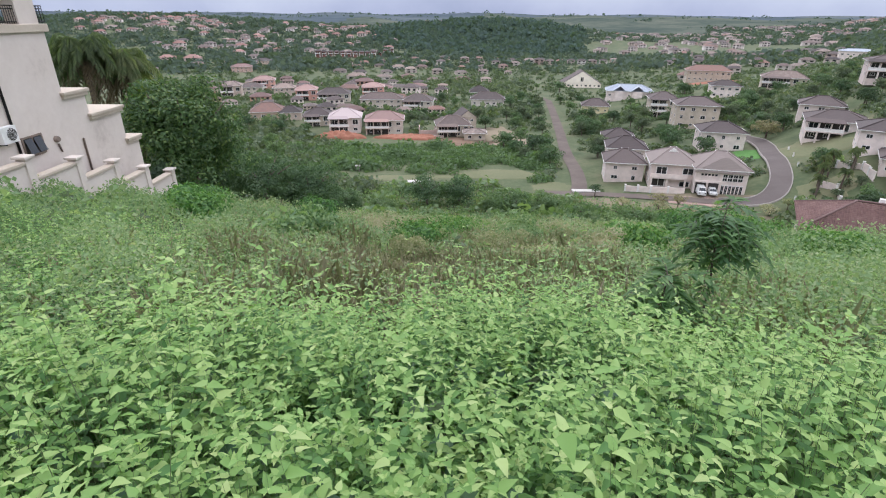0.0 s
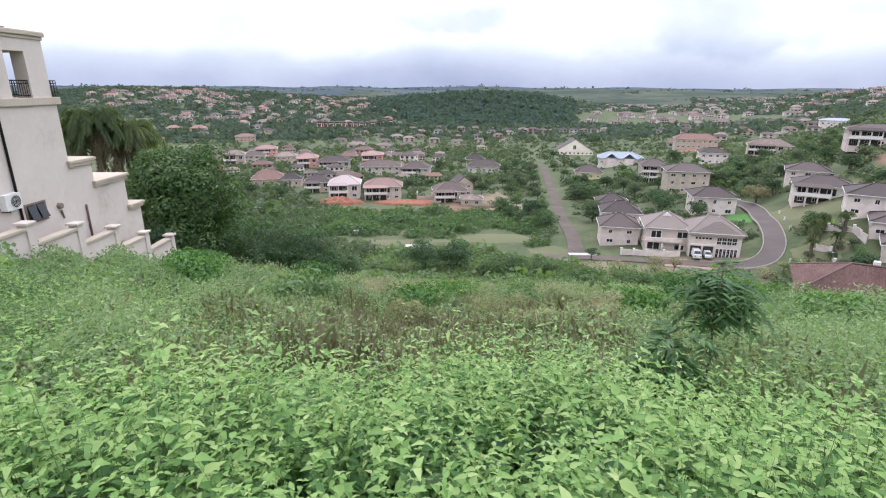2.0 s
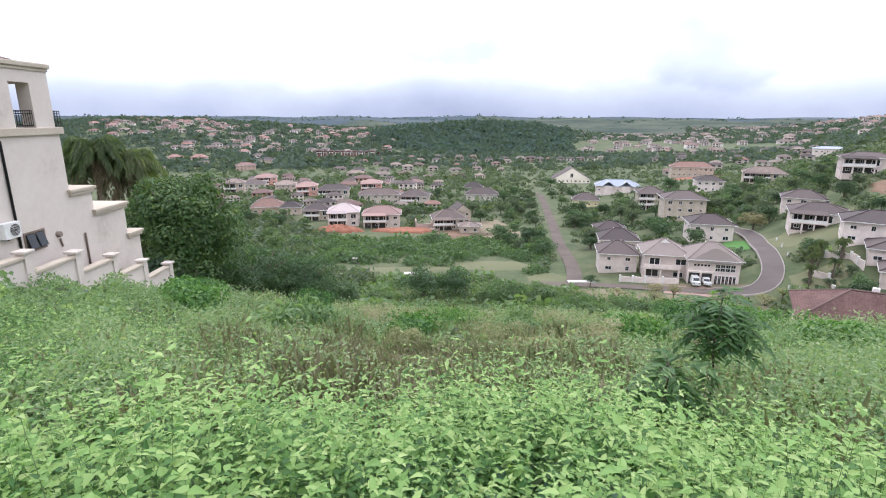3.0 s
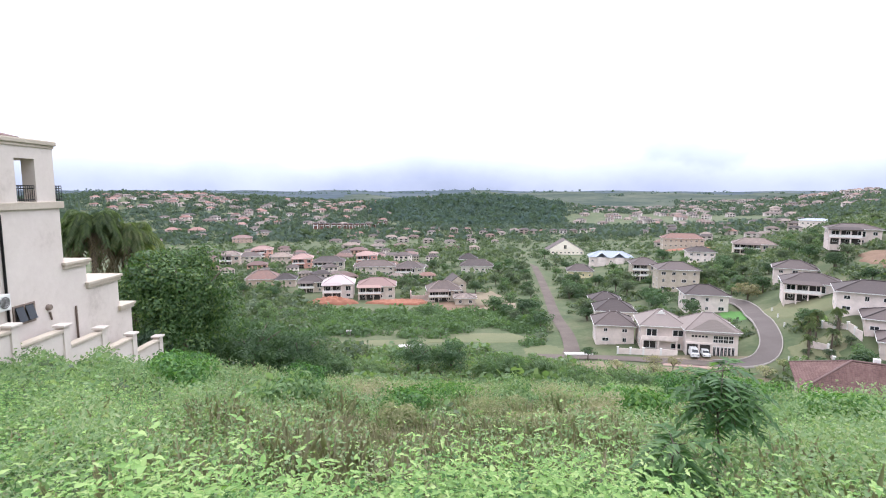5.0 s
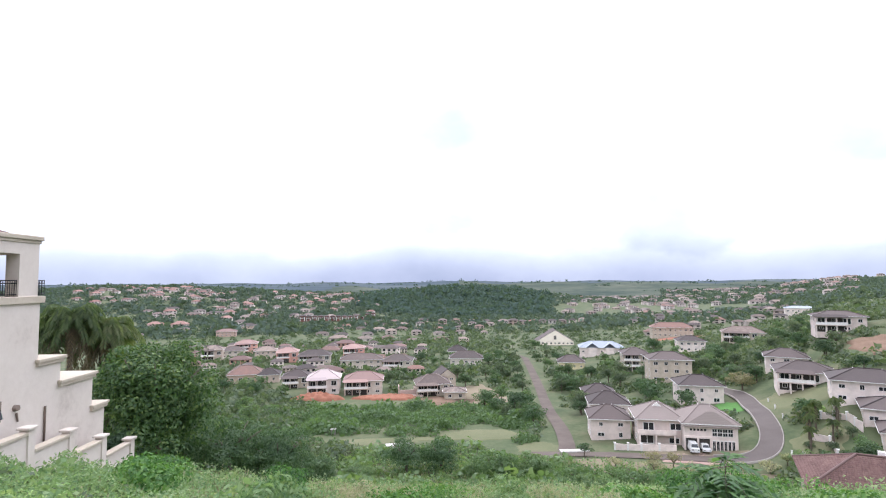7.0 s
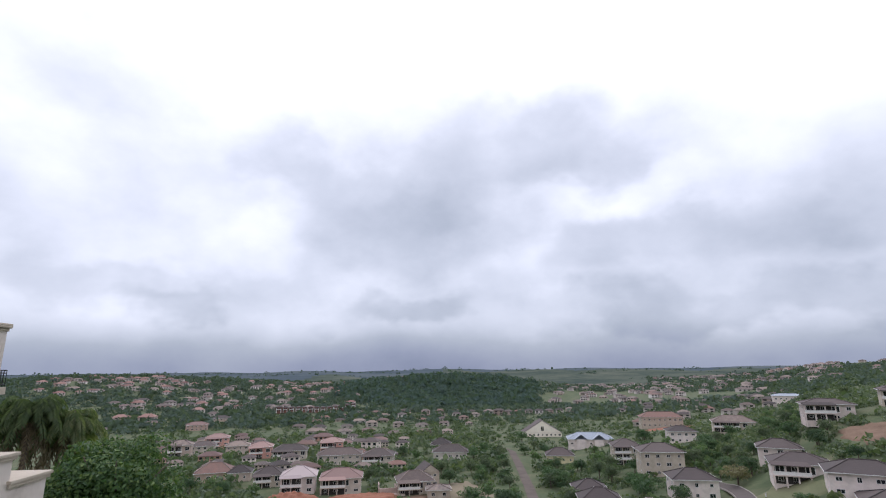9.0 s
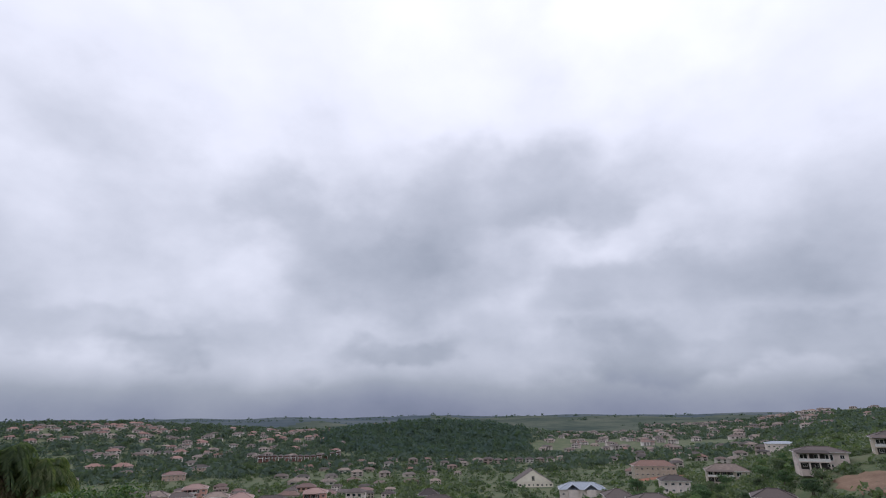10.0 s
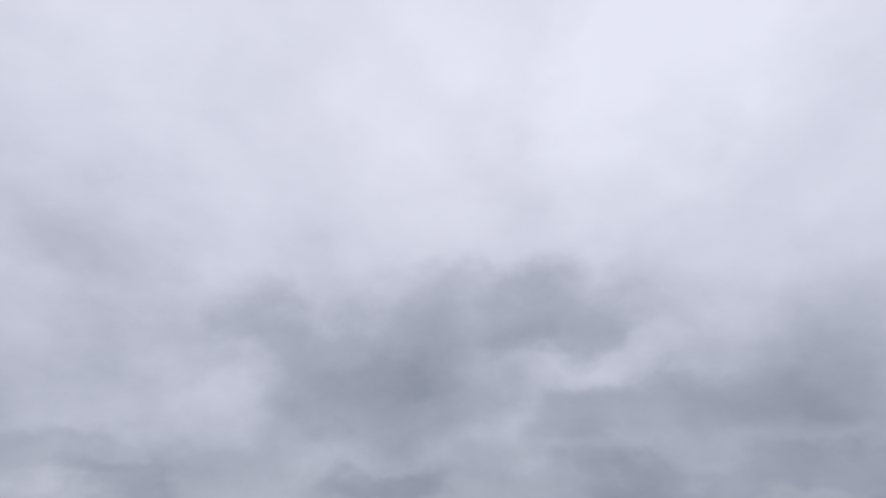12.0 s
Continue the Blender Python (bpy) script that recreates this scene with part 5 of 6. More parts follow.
# bushy weeds that stand out of the slope's cover
woods("slope_weed_bushes", 1000, -47, 47, 7, 60, 0.5, 1.1, 64, M_SLOPE, "bushy green weeds standing out on the slope", lambda x, y: (x > -17) & (RNG.random(len(x)) > dryness(x, y) * 0.8), 0, (0.1, 0.25))
woods("slope_dark_bushes", 320, -47, 47, 8, 60, 0.55, 1.0, 64, M_TREE, "darker green bushy weeds on the slope", lambda x, y: x > -17, 0, (0.1, 0.22))
woods("slope_dead_weeds", 130, -28, 26, 7, 30, 0.42, 1.5, 44, M_DEAD, "brown dead weeds with seed heads on the slope", lambda x, y: RNG.random(len(x)) < dryness(x, y), 0, (0.08, 0.2))
woods("foot_scrub", 650, -28, 34, 84, 126, 1.9, 0.8, 44, M_THICKET, "bright green scrub at the slope's foot", lambda x, y: (y < 128 - 0.25 * np.maximum(x, 0)), 0, (0.14, 0.36))
woods("town_greenery", 1100, -26, 9, 215, 480, 2.9, 0.9, 40, M_TREE, "green trees among the town's houses", None, -2, (0.2, 0.45))
woods("garden_scrub", 3000, 11, 46, 124, 270, 1.5, 0.75, 30, M_TREE, "low green shrubs in gardens and on banks", lambda x, y: np.sin(x * 0.23 + y * 0.11) + np.cos(y * 0.19 - x * 0.07) > -0.25, -4.5, (0.2, 0.5))
woods("garden_greenery", 3200, -30, 46, 200, 760, 2.7, 0.85, 34, M_TREE, "green gardens and trees among houses", None, 1, (0.2, 0.45))
woods("bank_scrub", 1700, 27, 47, 120, 420, 2.3, 0.8, 36, M_TREE, "green scrub on the bank", None, 1, (0.15, 0.38))
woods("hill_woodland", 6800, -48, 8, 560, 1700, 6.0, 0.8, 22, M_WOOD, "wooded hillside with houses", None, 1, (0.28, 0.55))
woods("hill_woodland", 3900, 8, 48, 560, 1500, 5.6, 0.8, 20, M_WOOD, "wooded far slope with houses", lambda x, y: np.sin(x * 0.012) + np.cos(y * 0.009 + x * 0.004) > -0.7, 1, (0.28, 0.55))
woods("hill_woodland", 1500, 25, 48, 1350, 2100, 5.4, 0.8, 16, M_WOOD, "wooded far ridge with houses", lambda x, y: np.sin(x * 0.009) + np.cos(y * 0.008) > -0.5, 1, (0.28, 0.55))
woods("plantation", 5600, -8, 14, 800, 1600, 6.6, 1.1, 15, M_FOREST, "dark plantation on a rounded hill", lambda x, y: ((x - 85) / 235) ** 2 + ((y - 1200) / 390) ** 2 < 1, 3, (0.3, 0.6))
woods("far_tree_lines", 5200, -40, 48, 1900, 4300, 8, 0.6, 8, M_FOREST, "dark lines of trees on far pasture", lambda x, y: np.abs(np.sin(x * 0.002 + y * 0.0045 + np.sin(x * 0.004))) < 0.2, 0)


# ---- cream house on the slope, with stepped garden walls ----
X0 = -18.62
cream = empty("hillside_house", pose(X0, 24, gz(X0, 24)), "cream plastered house with stepped walls and moulded caps", "house")
OFF = Vector((X0, 24, gz(X0, 24)))


def cream_box(name, y0, z0, y1, z1, mat=M_CREAM, x0=-7.0, x1=0.0, bevel=0.0, label=""):
    """A block of the house: y and z as in the world, x back from the wall's face."""
    p = part(name, box(X0 + x0, y0, z0, X0 + x1, y1, z1, bevel), mat, cream, label)
    p.matrix_parent_inverse = Matrix.Translation(-OFF)
    return p


def cream_step(name, y0, y1, zlow, ztop, depth):
    """A stepped stretch of wall with its sloping moulded cap."""
    cream_box(name, y0, zlow, y1, ztop - 0.22, M_CREAM, -depth)
    bm = bmesh.new()
    add_box(bm, X0 - depth - 0.1, y0 - 0.12, ztop - 0.24, X0 + 0.14, y1 + 0.12, ztop - 0.06, 0.03)
    add_box(bm, X0 - depth - 0.16, y0 - 0.18, ztop - 0.06, X0 + 0.22, y1 + 0.18, ztop + 0.1, 0.03)
    p = part("wall_cap", bm, M_CAP, cream, "moulded plaster wall cap")
    p.matrix_parent_inverse = Matrix.Translation(-OFF)


cream_box("wall", 12.0, -12, 26.0, 0.86, M_CREAM, -9.0)
# top storey: piers round an open loggia
cream_box("pier", 24.62, 1.2, 25.82, 3.72, M_CREAM, -0.62)
cream_box("pier", 20.6, 1.2, 23.45, 3.72, M_CREAM, -0.5)
cream_box("pier", 24.9, 1.2, 25.82, 3.72, M_CREAM, -6.0, -5.0)
cream_box("back_wall", 12.0, 1.2, 21.5, 3.72, M_CREAM, -9.0, -0.9)
cream_box("lintel", 23.45, 3.18, 24.62, 3.72, M_CREAM, -0.9)
cream_box("side_beam", 24.9, 3.18, 25.82, 3.72, M_CREAM, -5.0, -0.9)
cream_box("floor_band", 12.0, 0.86, 26.2, 1.2, M_CAP, -9.1, 0.12, 0.03, "moulded floor band")
cream_box("cornice", 12.0, 3.72, 25.88, 3.86, M_CAP, -9.1, 0.06, 0.03)
cream_box("cornice", 12.0, 3.86, 25.96, 4.08, M_CAP, -9.2, 0.14, 0.05, "moulded top cornice")
roof = part("roof", hip_roof(8.6, 12.0, 1.6, 0.3, 0.8), M_REDROOF, cream, "red tiled roof")
roof.matrix_parent_inverse = Matrix.Translation(-OFF)
roof.location = (X0 - 4.6, 17.6, 4.12)


def rail(pts, top, low, gap):
    """An iron railing along a line of world points: rails and upright bars."""
    def bar(name, a, b, r):
        p = part(name, tube(bmesh.new(), [a, b], [r, r], 5), M_IRON, cream, "black iron")
        p.matrix_parent_inverse = Matrix.Translation(-OFF)

    for a, b in zip(pts, pts[1:]):
        a, b = Vector(a), Vector(b)
        for z in (low, (low + top) * 0.5 + 0.2, top):
            bar("handrail", a + Vector((0, 0, z)), b + Vector((0, 0, z)), 0.025)
        n = max(1, int((b - a).length / gap))
        for k in range(n + 1):
            p = a.lerp(b, k / n)
            bar("baluster", p + Vector((0, 0, low - 0.06)), p + Vector((0, 0, top + 0.02)), 0.015)


rail([(X0 - 0.1, 23.45, 1.2), (X0 - 0.1, 24.62, 1.2)], 0.75, 0.1, 0.13)
rail([(X0 + 0.06, 25.84, 1.2), (X0 + 0.06, 26.15, 1.2), (X0 - 5.5, 26.15, 1.2)], 0.75, 0.1, 0.13)
cream_step("step_wall", 26.0, 27.6, -12, -1.95, 6.0)
cream_step("step_wall", 27.6, 30.25, -12, -3.22, 5.0)
cream_step("step_wall", 30.25, 31.4, -12, -5.1, 4.0)


# low boundary wall in front, with a post at each step and sloping caps
bound = empty("boundary_wall", pose(X0 + 0.9, 24, gz(X0 + 0.9, 24)), "cream stepped boundary wall with posts and moulded caps", "wall")
BOFF = Vector((X0 + 0.9, 24, gz(X0 + 0.9, 24)))
for y0, y1, z in ((18.6, 21.34, -4.0), (21.34, 24.3, -4.78), (24.3, 27.04, -5.64), (27.04, 29.7, -6.7), (29.7, 32.5, -7.66)):
    for nm, x0, x1, za, zb, bev, mat in (("wall_panel", -0.12, 0.13, z - 6, z - 0.16, 0, M_CREAM), ("wall_cap", -0.22, 0.23, z - 0.16, z, 0.04, M_CAP)):
        p = part(nm, box(X0 + 0.9 + x0, y0 + 0.2, za, X0 + 0.9 + x1, y1 - 0.2, zb, bev), mat, bound)
        p.matrix_parent_inverse = Matrix.Translation(-BOFF)
    bm = add_box(box(X0 + 0.7, y1 - 0.2, z - 6, X0 + 1.11, y1 + 0.2, z + 0.08), X0 + 0.6, y1 - 0.3, z + 0.08, X0 + 1.21, y1 + 0.3, z + 0.2, 0.03)
    p = part("post", bm, M_CREAM, bound)
    p.matrix_parent_inverse = Matrix.Translation(-BOFF)

# window, wall lamp, pipes and air conditioner on the wall's face
# Dark sheet on the face, painted as the window's shaded recess.
win = cream_box("window_recess", 22.7, -4.2, 23.8, -3.45, M_SHADE, -0.1, 0.012)
for y0, y1, z0, z1 in ((22.62, 22.7, -4.28, -3.37), (23.8, 23.88, -4.28, -3.37), (22.7, 23.8, -3.45, -3.37), (22.66, 23.84, -4.28, -4.2), (23.22, 23.28, -4.2, -3.45)):
    cream_box("window_frame", y0, z0, y1, z1, M_FASCIA, -0.05, 0.05)
for y in (22.96, 23.52):
    s = part("window_sash", add_box(add_box(bmesh.new(), -0.012, -0.22, -0.62, 0.012, 0.22, 0), -0.02, -0.24, -0.66, 0.02, 0.24, -0.62), M_GLASS, cream, "open top-hung window sash")
    s.matrix_parent_inverse = Matrix.Translation(-OFF)
    s.matrix_basis = pose(X0 + 0.05, y, -3.48, 0, -16, 0)
lamp = part("wall_lamp", tube(tube(bmesh.new(), [(X0, 24.7, -3.86), (X0 + 0.16, 24.7, -3.84)], [0.16, 0.13], 12), [(X0 + 0.05, 24.75, -4.1), (X0 + 0.05, 24.85, -4.5)], [0.05, 0.04], 7), M_FASCIA, cream, "round bulkhead wall lamp with conduit")
lamp.matrix_parent_inverse = Matrix.Translation(-OFF)
pipe = part("drain_pipe", tube(bmesh.new(), [(X0 + 0.07, 22.33, 0.7), (X0 + 0.07, 22.33, -4.2)], [0.055, 0.055], 8), M_IRON, cream, "black downpipe")
pipe.matrix_parent_inverse = Matrix.Translation(-OFF)
pipe = part("drain_pipe", tube(bmesh.new(), [(X0 + 0.06, 26.55, -4.2), (X0 + 0.06, 26.55, -5.9)], [0.05, 0.05], 8), M_FASCIA, cream, "short waste pipe")
pipe.matrix_parent_inverse = Matrix.Translation(-OFF)
ac = empty("air_conditioner", pose(X0 + 0.2, 21.75, -3.4), "white air conditioner outdoor unit on the cream wall", "air conditioner")
part("casing", box(-0.14, -0.42, 0.03, 0.16, 0.42, 0.72, 0.02), M_WHITEMETAL, ac)
bm = bmesh.new()
for r in (0.26, 0.2, 0.14, 0.08):
    pts = [(0.18, 0.1 + r * math.cos(a), 0.38 + r * math.sin(a)) for a in np.linspace(0, 2 * math.pi, 17)]
    tube(bm, pts, [0.008] * 17, 4)
part("fan_grille", bm, M_WHITEMETAL, ac)
# Dark disc on the casing, painted as shade behind the fan grille.
bm = bmesh.new()
bmesh.ops.create_circle(bm, cap_ends=True, radius=0.27, segments=20, matrix=pose(0.165, 0.1, 0.38, 0, 90, 0))
part("fan_opening", bm, M_SHADE, ac)
for y in (-0.3, 0.3):
    part("bracket", box(-0.2, y - 0.02, -0.02, 0.15, y + 0.02, 0.03), M_IRON, ac)


# ---- palms ----
def frond_crown(n, length, rise0, rise1, leaflets=20):
    """Arched feathered fronds, each with narrow leaflets that hang from both sides of its stalk."""
    at, ahead, tops, size, wid = [], [], [], [], []
    for k in range(n):
        a, up0 = RNG.uniform(0, 2 * np.pi), RNG.uniform(rise0, rise1)
        out = np.array([math.cos(a), math.sin(a), 0])
        le = length * RNG.uniform(0.8, 1.1)
        reach = 1 / math.sqrt(1 + up0 * up0 * 0.5)
        bend = 0.55 + 0.55 * max(up0, 0)
        for s in np.linspace(0.08, 1, leaflets):
            p = out * le * reach * s * (1 - 0.22 * s) + np.array([0, 0, le * reach * (up0 * s - bend * s * s)])
            slope = np.array([out[0], out[1], up0 - 2 * bend * s])
            for q in (-1, 1):
                side = np.array([-out[1] * q, out[0] * q, -1.0 + RNG.normal() * 0.25])
                at.append(p), ahead.append(side + slope * 0.45), tops.append(out), size.append(le * 0.24 * (1.1 - 0.55 * s)), wid.append(le * 0.034)
    return strew(FOLD_V, FOLD_F, np.array(at), np.array(ahead), np.array(tops, float), np.array(size), np.array(wid) * 1.7)


def palm(x, y, h, length, label, group="", n=26, dead=8):
    t = empty("palm", stand(x, y, x * 31), label, "palm", group)
    part("trunk", tube(bmesh.new(), [(0, 0, -0.5), (0.1, 0, h * 0.5), (0, 0.05, h)], [0.26, 0.2, 0.17], 8), M_BARK, t)
    v, f = frond_crown(n, length, 0.0, 2.2)
    v = v + np.array((0, 0.05, h))
    shared("fronds", mesh_of("fronds", v, f, M_PALM), t)
    v, f = frond_crown(dead, length * 0.8, -1.6, -0.7, 14)
    shared("dead_fronds", mesh_of("dead_fronds", v + np.array((0, 0.05, h - 0.1)), f, M_DEADFROND), t, label="brown hanging dead fronds")
    return t


for px, py, ph, pl in ((-25.3, 38.4, 11.8, 3.5), (-23.6, 40.0, 11.2, 3.3), (-27.0, 39.5, 11.6, 3.4), (-25.6, 42.5, 11.6, 3.4)):
    palm(px, py, ph, pl, "tall feathery palm behind the cream house", "palms behind the house", 60, 18)
for px, py, ph in ((80.5, 107, 5.0), (83.0, 110.0, 6.0), (86.0, 107.5, 4.6), (84.5, 112.5, 6.4), (90.0, 111.5, 6.2), (88.0, 115.0, 5.8), (92.0, 113.5, 5.4)):
    palm(px, py, ph, 2.3, "garden palm beside the road bend", "garden palms", 28, 3)


for bx, by, bw, bh in ((81.5, 104.5, 3, 1.8), (84.5, 106, 3.2, 2.0), (88, 109, 3.4, 2.2), (90.5, 108, 3.4, 2.4), (86, 113.5, 3, 1.8), (93.5, 116, 3, 2.0), (82, 109.5, 2.4, 1.6)):
    tree("garden_bush", stand(bx, by, bx * 20, 1, 0.1), bw, bh, 0.0, 9, 700, 0.3, M_TREE, "green garden bush below palms", "bushes below palms", False, "bush")


tree("bare_tree", stand(101, 162.5), 9.5, 6.0, 0.6, 26, 2600, 0.26, M_DEAD, "thin brownish-olive tree at the road's end", category="tree")
tree("garden_bush", stand(94.0, 121.5), 3.4, 2.0, 0.0, 10, 900, 0.26, M_WEED_TOP, "bright yellow-green garden bush", "", False, "bush")
tree("verge_tree", stand(36.0, 117.5), 4.4, 2.9, 1.2, 12, 900, 0.26, M_TREE_DARK, "small flat-topped tree on the dry verge", "small trees on the verge", False)
tree("verge_tree", stand(46.5, 105.5), 5.6, 4.2, 1.4, 14, 620, 0.26, M_DEAD, "sparse branchy tree on the dry verge", "small trees on the verge", False)
tree("verge_tree", stand(51.5, 107.5), 4.6, 3.6, 1.2, 12, 520, 0.26, M_DEAD, "sparse branchy tree on the dry verge", "small trees on the verge", False)


# ---- red-tiled house at the foot of the slope, tile by tile courses ----
tile_house = empty("tiled_house", pose(57.3, 62.3, gz(57.3, 62.3), 0, 0, -30), "low house with a red clay tiled hipped roof", "house")
th = -23.4 - gz(57.3, 62.3)
part("wall", box(-9, -5.5, -4, 9, 5.5, th), M_TAN, tile_house)
part("roof", hip_roof(18, 11, 3.0, 0.8, 7.5), M_REDROOF, tile_house).location = (0, 0, th + 0.16)


def tile_courses(w, d, rise, over, ridge, course, pitch):
    """Rounded tiles in courses on the front and side slopes of a hipped roof, joined."""
    x, y = w / 2 + over, d / 2 + over
    at, ahead, top = [], [], []
    for front in (0, 1):
        run = y if front == 0 else x - ridge / 2
        slope = math.hypot(run, rise)
        for k in range(int(slope / course)):
            s = (k + 0.5) * course / slope
            if front == 0:
                half = x + (ridge / 2 - x) * s
                for u in np.arange(-half + pitch * 0.5, half, pitch):
                    at.append((u, -y + y * s, rise * s)), ahead.append((0, run, rise)), top.append((0, -rise, run))
            else:
                half = y * (1 - s)
                for u in np.arange(-half + pitch * 0.5, half, pitch):
                    at.append((-x + run * s, u, rise * s)), ahead.append((run, 0, rise)), top.append((-rise, 0, run))
    n = len(at)
    tv = np.array([(-0.5, -0.5, 0.05), (-0.2, -0.5, 0.36), (0.2, -0.5, 0.36), (0.5, -0.5, 0.05), (-0.5, 0.55, 0.0), (-0.2, 0.55, 0.16), (0.2, 0.55, 0.16), (0.5, 0.55, 0.0)])
    tf = np.array([(0, 1, 5, 4), (1, 2, 6, 5), (2, 3, 7, 6), (0, 3, 2, 1)])
    v, f = strew(tv, tf, np.array(at), np.array(ahead, float), np.array(top, float), np.full(n, course), np.full(n, pitch))
    return mesh_of("roof_tiles", v, f, M_TILES)


tagged(shared("roof_tiles", tile_courses(18, 11, 3.0, 0.8, 7.5, 0.34, 0.27), tile_house, pose(0, 0, th + 0.17)), kind="stuff")
bm = bmesh.new()
for a, b in (((-9.8, -6.3, 0), (-3.75, 0, 3.0)), ((9.8, -6.3, 0), (3.75, 0, 3.0)), ((-3.75, 0, 3.0), (3.75, 0, 3.0)), ((-9.8, 6.3, 0), (-3.75, 0, 3.0))):
    tube(bm, [a, b], [0.16, 0.16], 8)
part("ridge_tiles", bm, M_REDROOF, tile_house).location = (0, 0, th + 0.24)
part("wing_roof", hip_roof(10, 9, 2.6, 0.7, 3.0), M_REDROOF, tile_house).location = (10.5, 5.0, th + 0.9)
part("wing_wall", box(6.0, 1.0, -4, 15.0, 9.0, th + 0.75), M_TAN, tile_house)
part("chimney", box(-1.2, 1.2, th + 2.0, -0.5, 1.9, th + 3.5), M_TRIM, tile_house)
part("porch_roof", hip_roof(7, 5, 1.5, 0.5, 2.0), M_REDROOF, tile_house).location = (6.5, -6.2, th - 0.5)
part("porch_wall", box(3.2, -8.6, -4, 9.8, -5.5, th - 0.6), M_TAN, tile_house)


# ---- walls, vehicles and small things round the houses ----
def fence_wall(pts, h, label):
    w = empty("garden_wall", pose(*pts[0], gz(*pts[0])), label, "wall")
    o = Vector((*pts[0], gz(*pts[0])))
    for a, b in zip(pts, pts[1:]):
        n = max(1, int(math.dist(a, b) / 2.6))
        for k in range(n):
            p = [a[i] + (b[i] - a[i]) * k / n for i in (0, 1)]
            q = [a[i] + (b[i] - a[i]) * (k + 1) / n for i in (0, 1)]
            ang = math.degrees(math.atan2(q[1] - p[1], q[0] - p[0]))
            le = math.dist(p, q)
            z = gz(*p)
            post = part("post", add_box(box(-0.2, -0.2, -0.6, 0.2, 0.2, h + 0.15), -0.26, -0.26, h + 0.15, 0.26, 0.26, h + 0.27), M_TRIM, w)
            post.matrix_local = Matrix.Translation(-o) @ pose(*p, z, 0, 0, ang)
            pan = part("panel", box(0.2, -0.09, -0.6, le - 0.2, 0.09, h), M_WHITEWALL, w)
            pan.matrix_local = Matrix.Translation(-o) @ pose(*p, z, 0, 0, ang)
    return w


fence_wall([(44.5, 121.5), (50, 119.6), (57.5, 117.6)], 1.5, "low white garden wall with posts before a house")
fence_wall([(83.5, 103.5), (86, 108.5), (84.5, 112.0)], 1.4, "white garden wall beside the road bend")
fence_wall([(91.0, 121), (94.5, 114), (93.0, 108)], 1.6, "white curved garden wall below a house")


def car(x, y, turn, le, wi, hi, mat, label, van=False):
    c = empty("van" if van else "car", pose(x, y, gz(x, y) + 0.3, 0, 0, turn), label, "van" if van else "car", "vehicles in the garage")
    bm = box(-wi / 2, -le / 2, 0.3, wi / 2, le / 2, hi * 0.58, 0.12)
    part("body", bm, mat, c)
    bm = bmesh.new()
    y0, y1 = (-le * 0.36, le * 0.48) if van else (-le * 0.22, le * 0.36)
    lo = [bm.verts.new((sx * wi * 0.46, yy, hi * 0.56)) for sx, yy in ((-1, y0), (1, y0), (1, y1), (-1, y1))]
    hi_v = [bm.verts.new((sx * wi * 0.40, yy, hi)) for sx, yy in ((-1, y0 + 0.5), (1, y0 + 0.5), (1, y1 - 0.2), (-1, y1 - 0.2))]
    for i in range(4):
        bm.faces.new((lo[i], lo[(i + 1) % 4], hi_v[(i + 1) % 4], hi_v[i]))
    bm.faces.new(hi_v)
    part("cabin", bm, mat, c)
    bm = bmesh.new()
    vs = [bm.verts.new(p) for p in ((-wi * 0.41, y0 + 0.02, hi * 0.62), (wi * 0.41, y0 + 0.02, hi * 0.62), (wi * 0.36, y0 + 0.4, hi * 0.94), (-wi * 0.36, y0 + 0.4, hi * 0.94))]
    bm.faces.new(vs)
    part("windscreen", bm, M_GLASS, c)
    for sx in (-1, 1):
        for yy in (-le * 0.31, le * 0.31):
            w = part("wheel", tube(bmesh.new(), [(sx * (wi / 2 - 0.2), yy, 0.31), (sx * (wi / 2 + 0.01), yy, 0.31)], [0.31, 0.31], 14), M_TYRE, c)
            part("rim", tube(bmesh.new(), [(sx * (wi / 2), yy, 0.31), (sx * (wi / 2 + 0.025), yy, 0.31)], [0.18, 0.16], 10), M_WHITEMETAL, w)
    for sx in (-1, 1):
        part("headlight", box(sx * wi * 0.34 - 0.14, -le / 2 - 0.02, hi * 0.38, sx * wi * 0.34 + 0.14, -le / 2 + 0.02, hi * 0.48), M_GLASS, c)
    return c


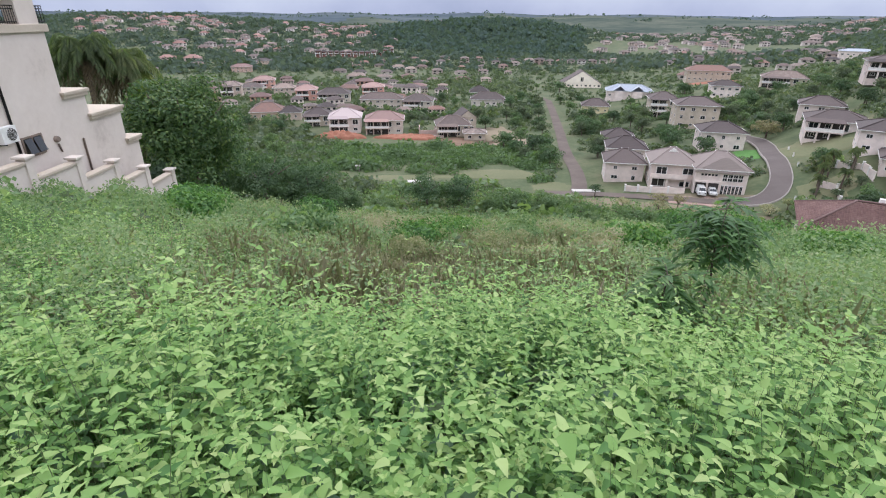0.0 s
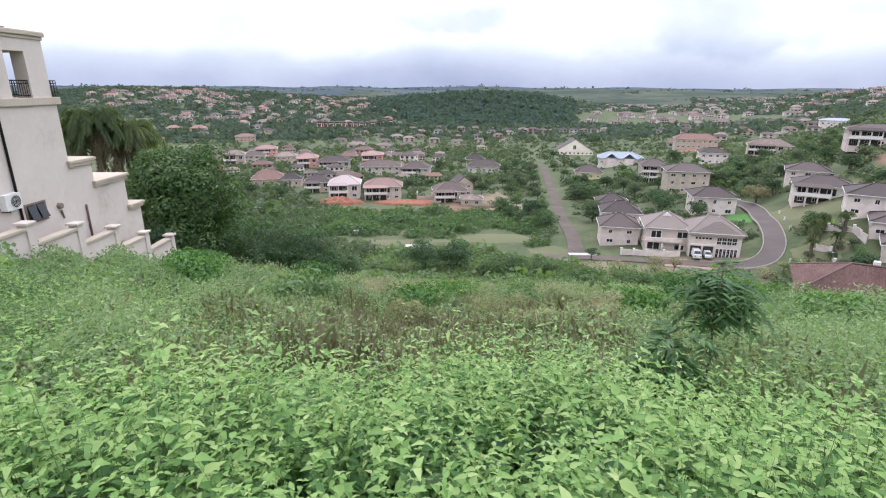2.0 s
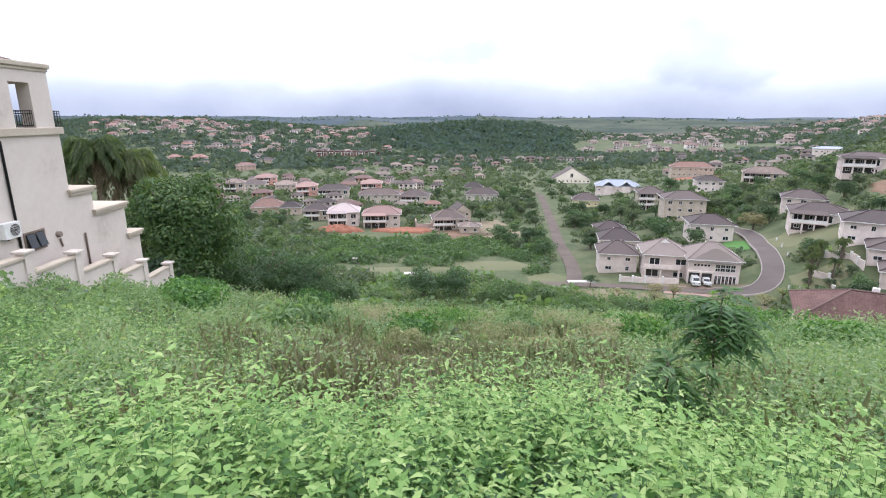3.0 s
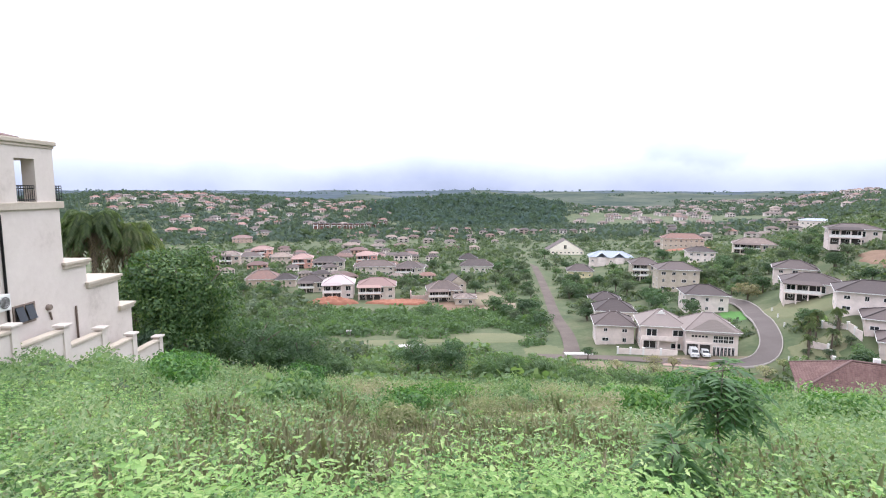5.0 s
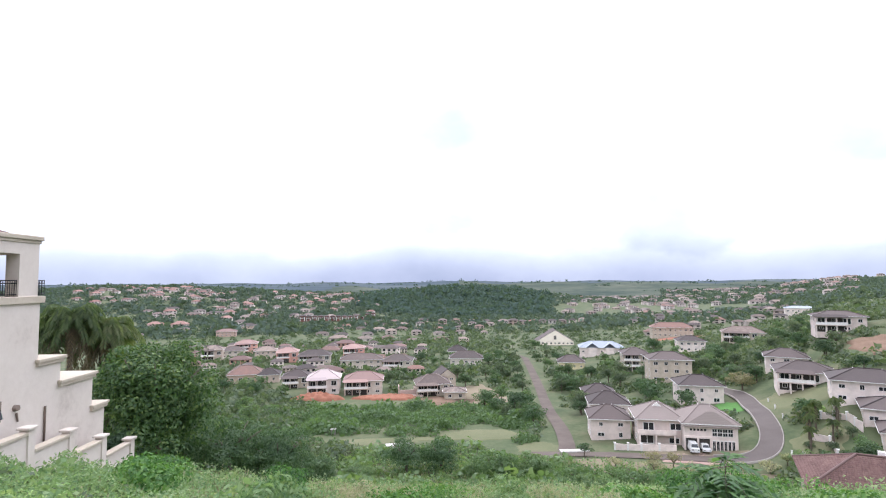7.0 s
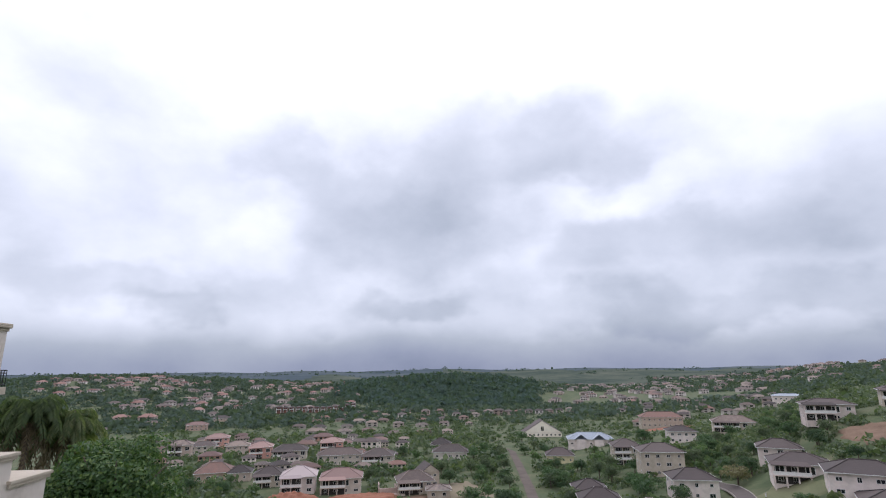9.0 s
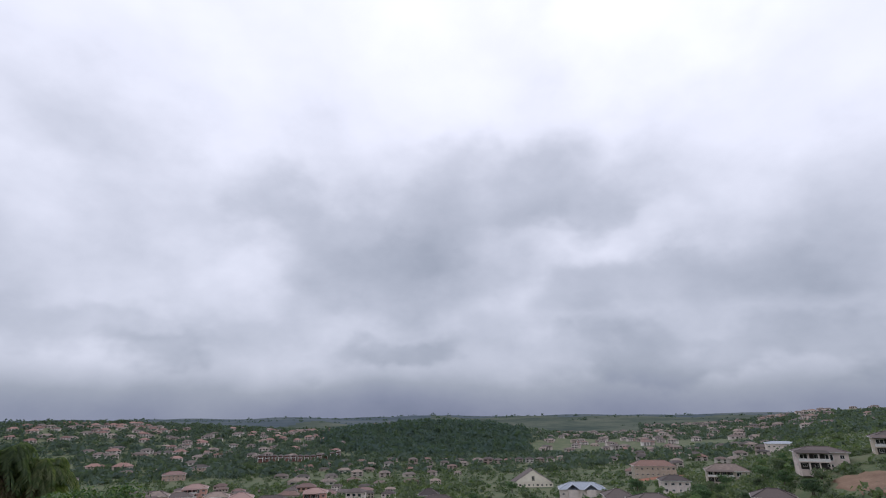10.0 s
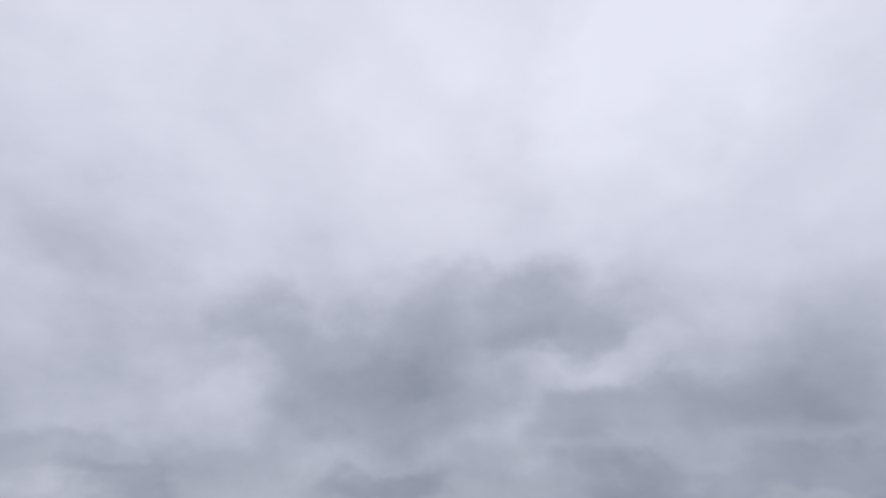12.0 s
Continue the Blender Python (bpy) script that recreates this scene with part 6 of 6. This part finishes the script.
car(60.5, 116.5, -14, 4.4, 1.75, 1.95, M_WHITEMETAL, "white van parked in an open garage", True)
car(63.0, 116.1, -14, 4.0, 1.65, 1.45, M_WHITEMETAL, "white car parked in an open garage")
slab = tagged(part("concrete_slab", box(-3.0, -1.1, -0.2, 3.0, 1.1, 0.35, 0.05), M_CONC), "pale concrete slab on valley grass", "slab")
slab.matrix_world = pose(-6.3, 129.5, gz(-6.3, 129.5) + 0.2, 0, 0, 8)
slab = tagged(part("concrete_slab", box(-3.4, -0.9, -0.2, 3.4, 0.9, 0.25, 0.05), M_CONC), "pale concrete slab beside the road junction", "slab")
slab.matrix_world = pose(35, 121.5, gz(35, 121.5) + 0.25, 0, 0, 0)
# unfinished walls and pale rubble on the building site
for x, y, w, d, h, t in ((-6, 209, 7, 0.4, 2.2, 8), (-3.5, 212, 0.4, 6, 2.6, 8), (1.0, 214, 6, 0.4, 3.0, 5), (-8, 206, 5, 1.4, 0.6, 20), (-3, 206, 6, 1.2, 0.7, -10), (-10, 213, 0.4, 5, 3.2, 4)):
    q = tagged(part("unfinished_wall", box(-w / 2, -d / 2, -0.5, w / 2, d / 2, h, 0.03), M_PINKCONC), "pale unfinished masonry wall at a building site", "wall", "walls of the building site")
    q.matrix_world = pose(x, y, gz(x, y), 0, 0, t)
# small pale hut and marker posts on the valley grass
hut = empty("pump_hut", pose(-24.3, 142.9, gz(-24.3, 142.9)), "small weathered concrete pump hut on valley grass", "hut")
part("wall", box(-0.55, -0.5, -0.3, 0.55, 0.5, 1.3, 0.03), M_KERB, hut)
part("roof", box(-0.75, -0.7, 1.3, 0.75, 0.7, 1.45, 0.04), M_CONC, hut)
part("door", box(-0.3, -0.55, 0.0, 0.3, -0.5, 1.15), M_FASCIA, hut)
for x, y in ((77.5, 108.5), (79.0, 107.0), (88.2, 126.0), (91.5, 133.5), (94.8, 141.0)):
    post = empty("marker_post", pose(x, y, gz(x, y)), "short white marker post on the road verge", "post", "marker posts on the verge")
    part("shaft", box(-0.14, -0.14, -0.3, 0.14, 0.14, 0.95, 0.03), M_TRIM, post)
    part("cap", box(-0.19, -0.19, 0.95, 0.19, 0.19, 1.06, 0.02), M_CONC, post)
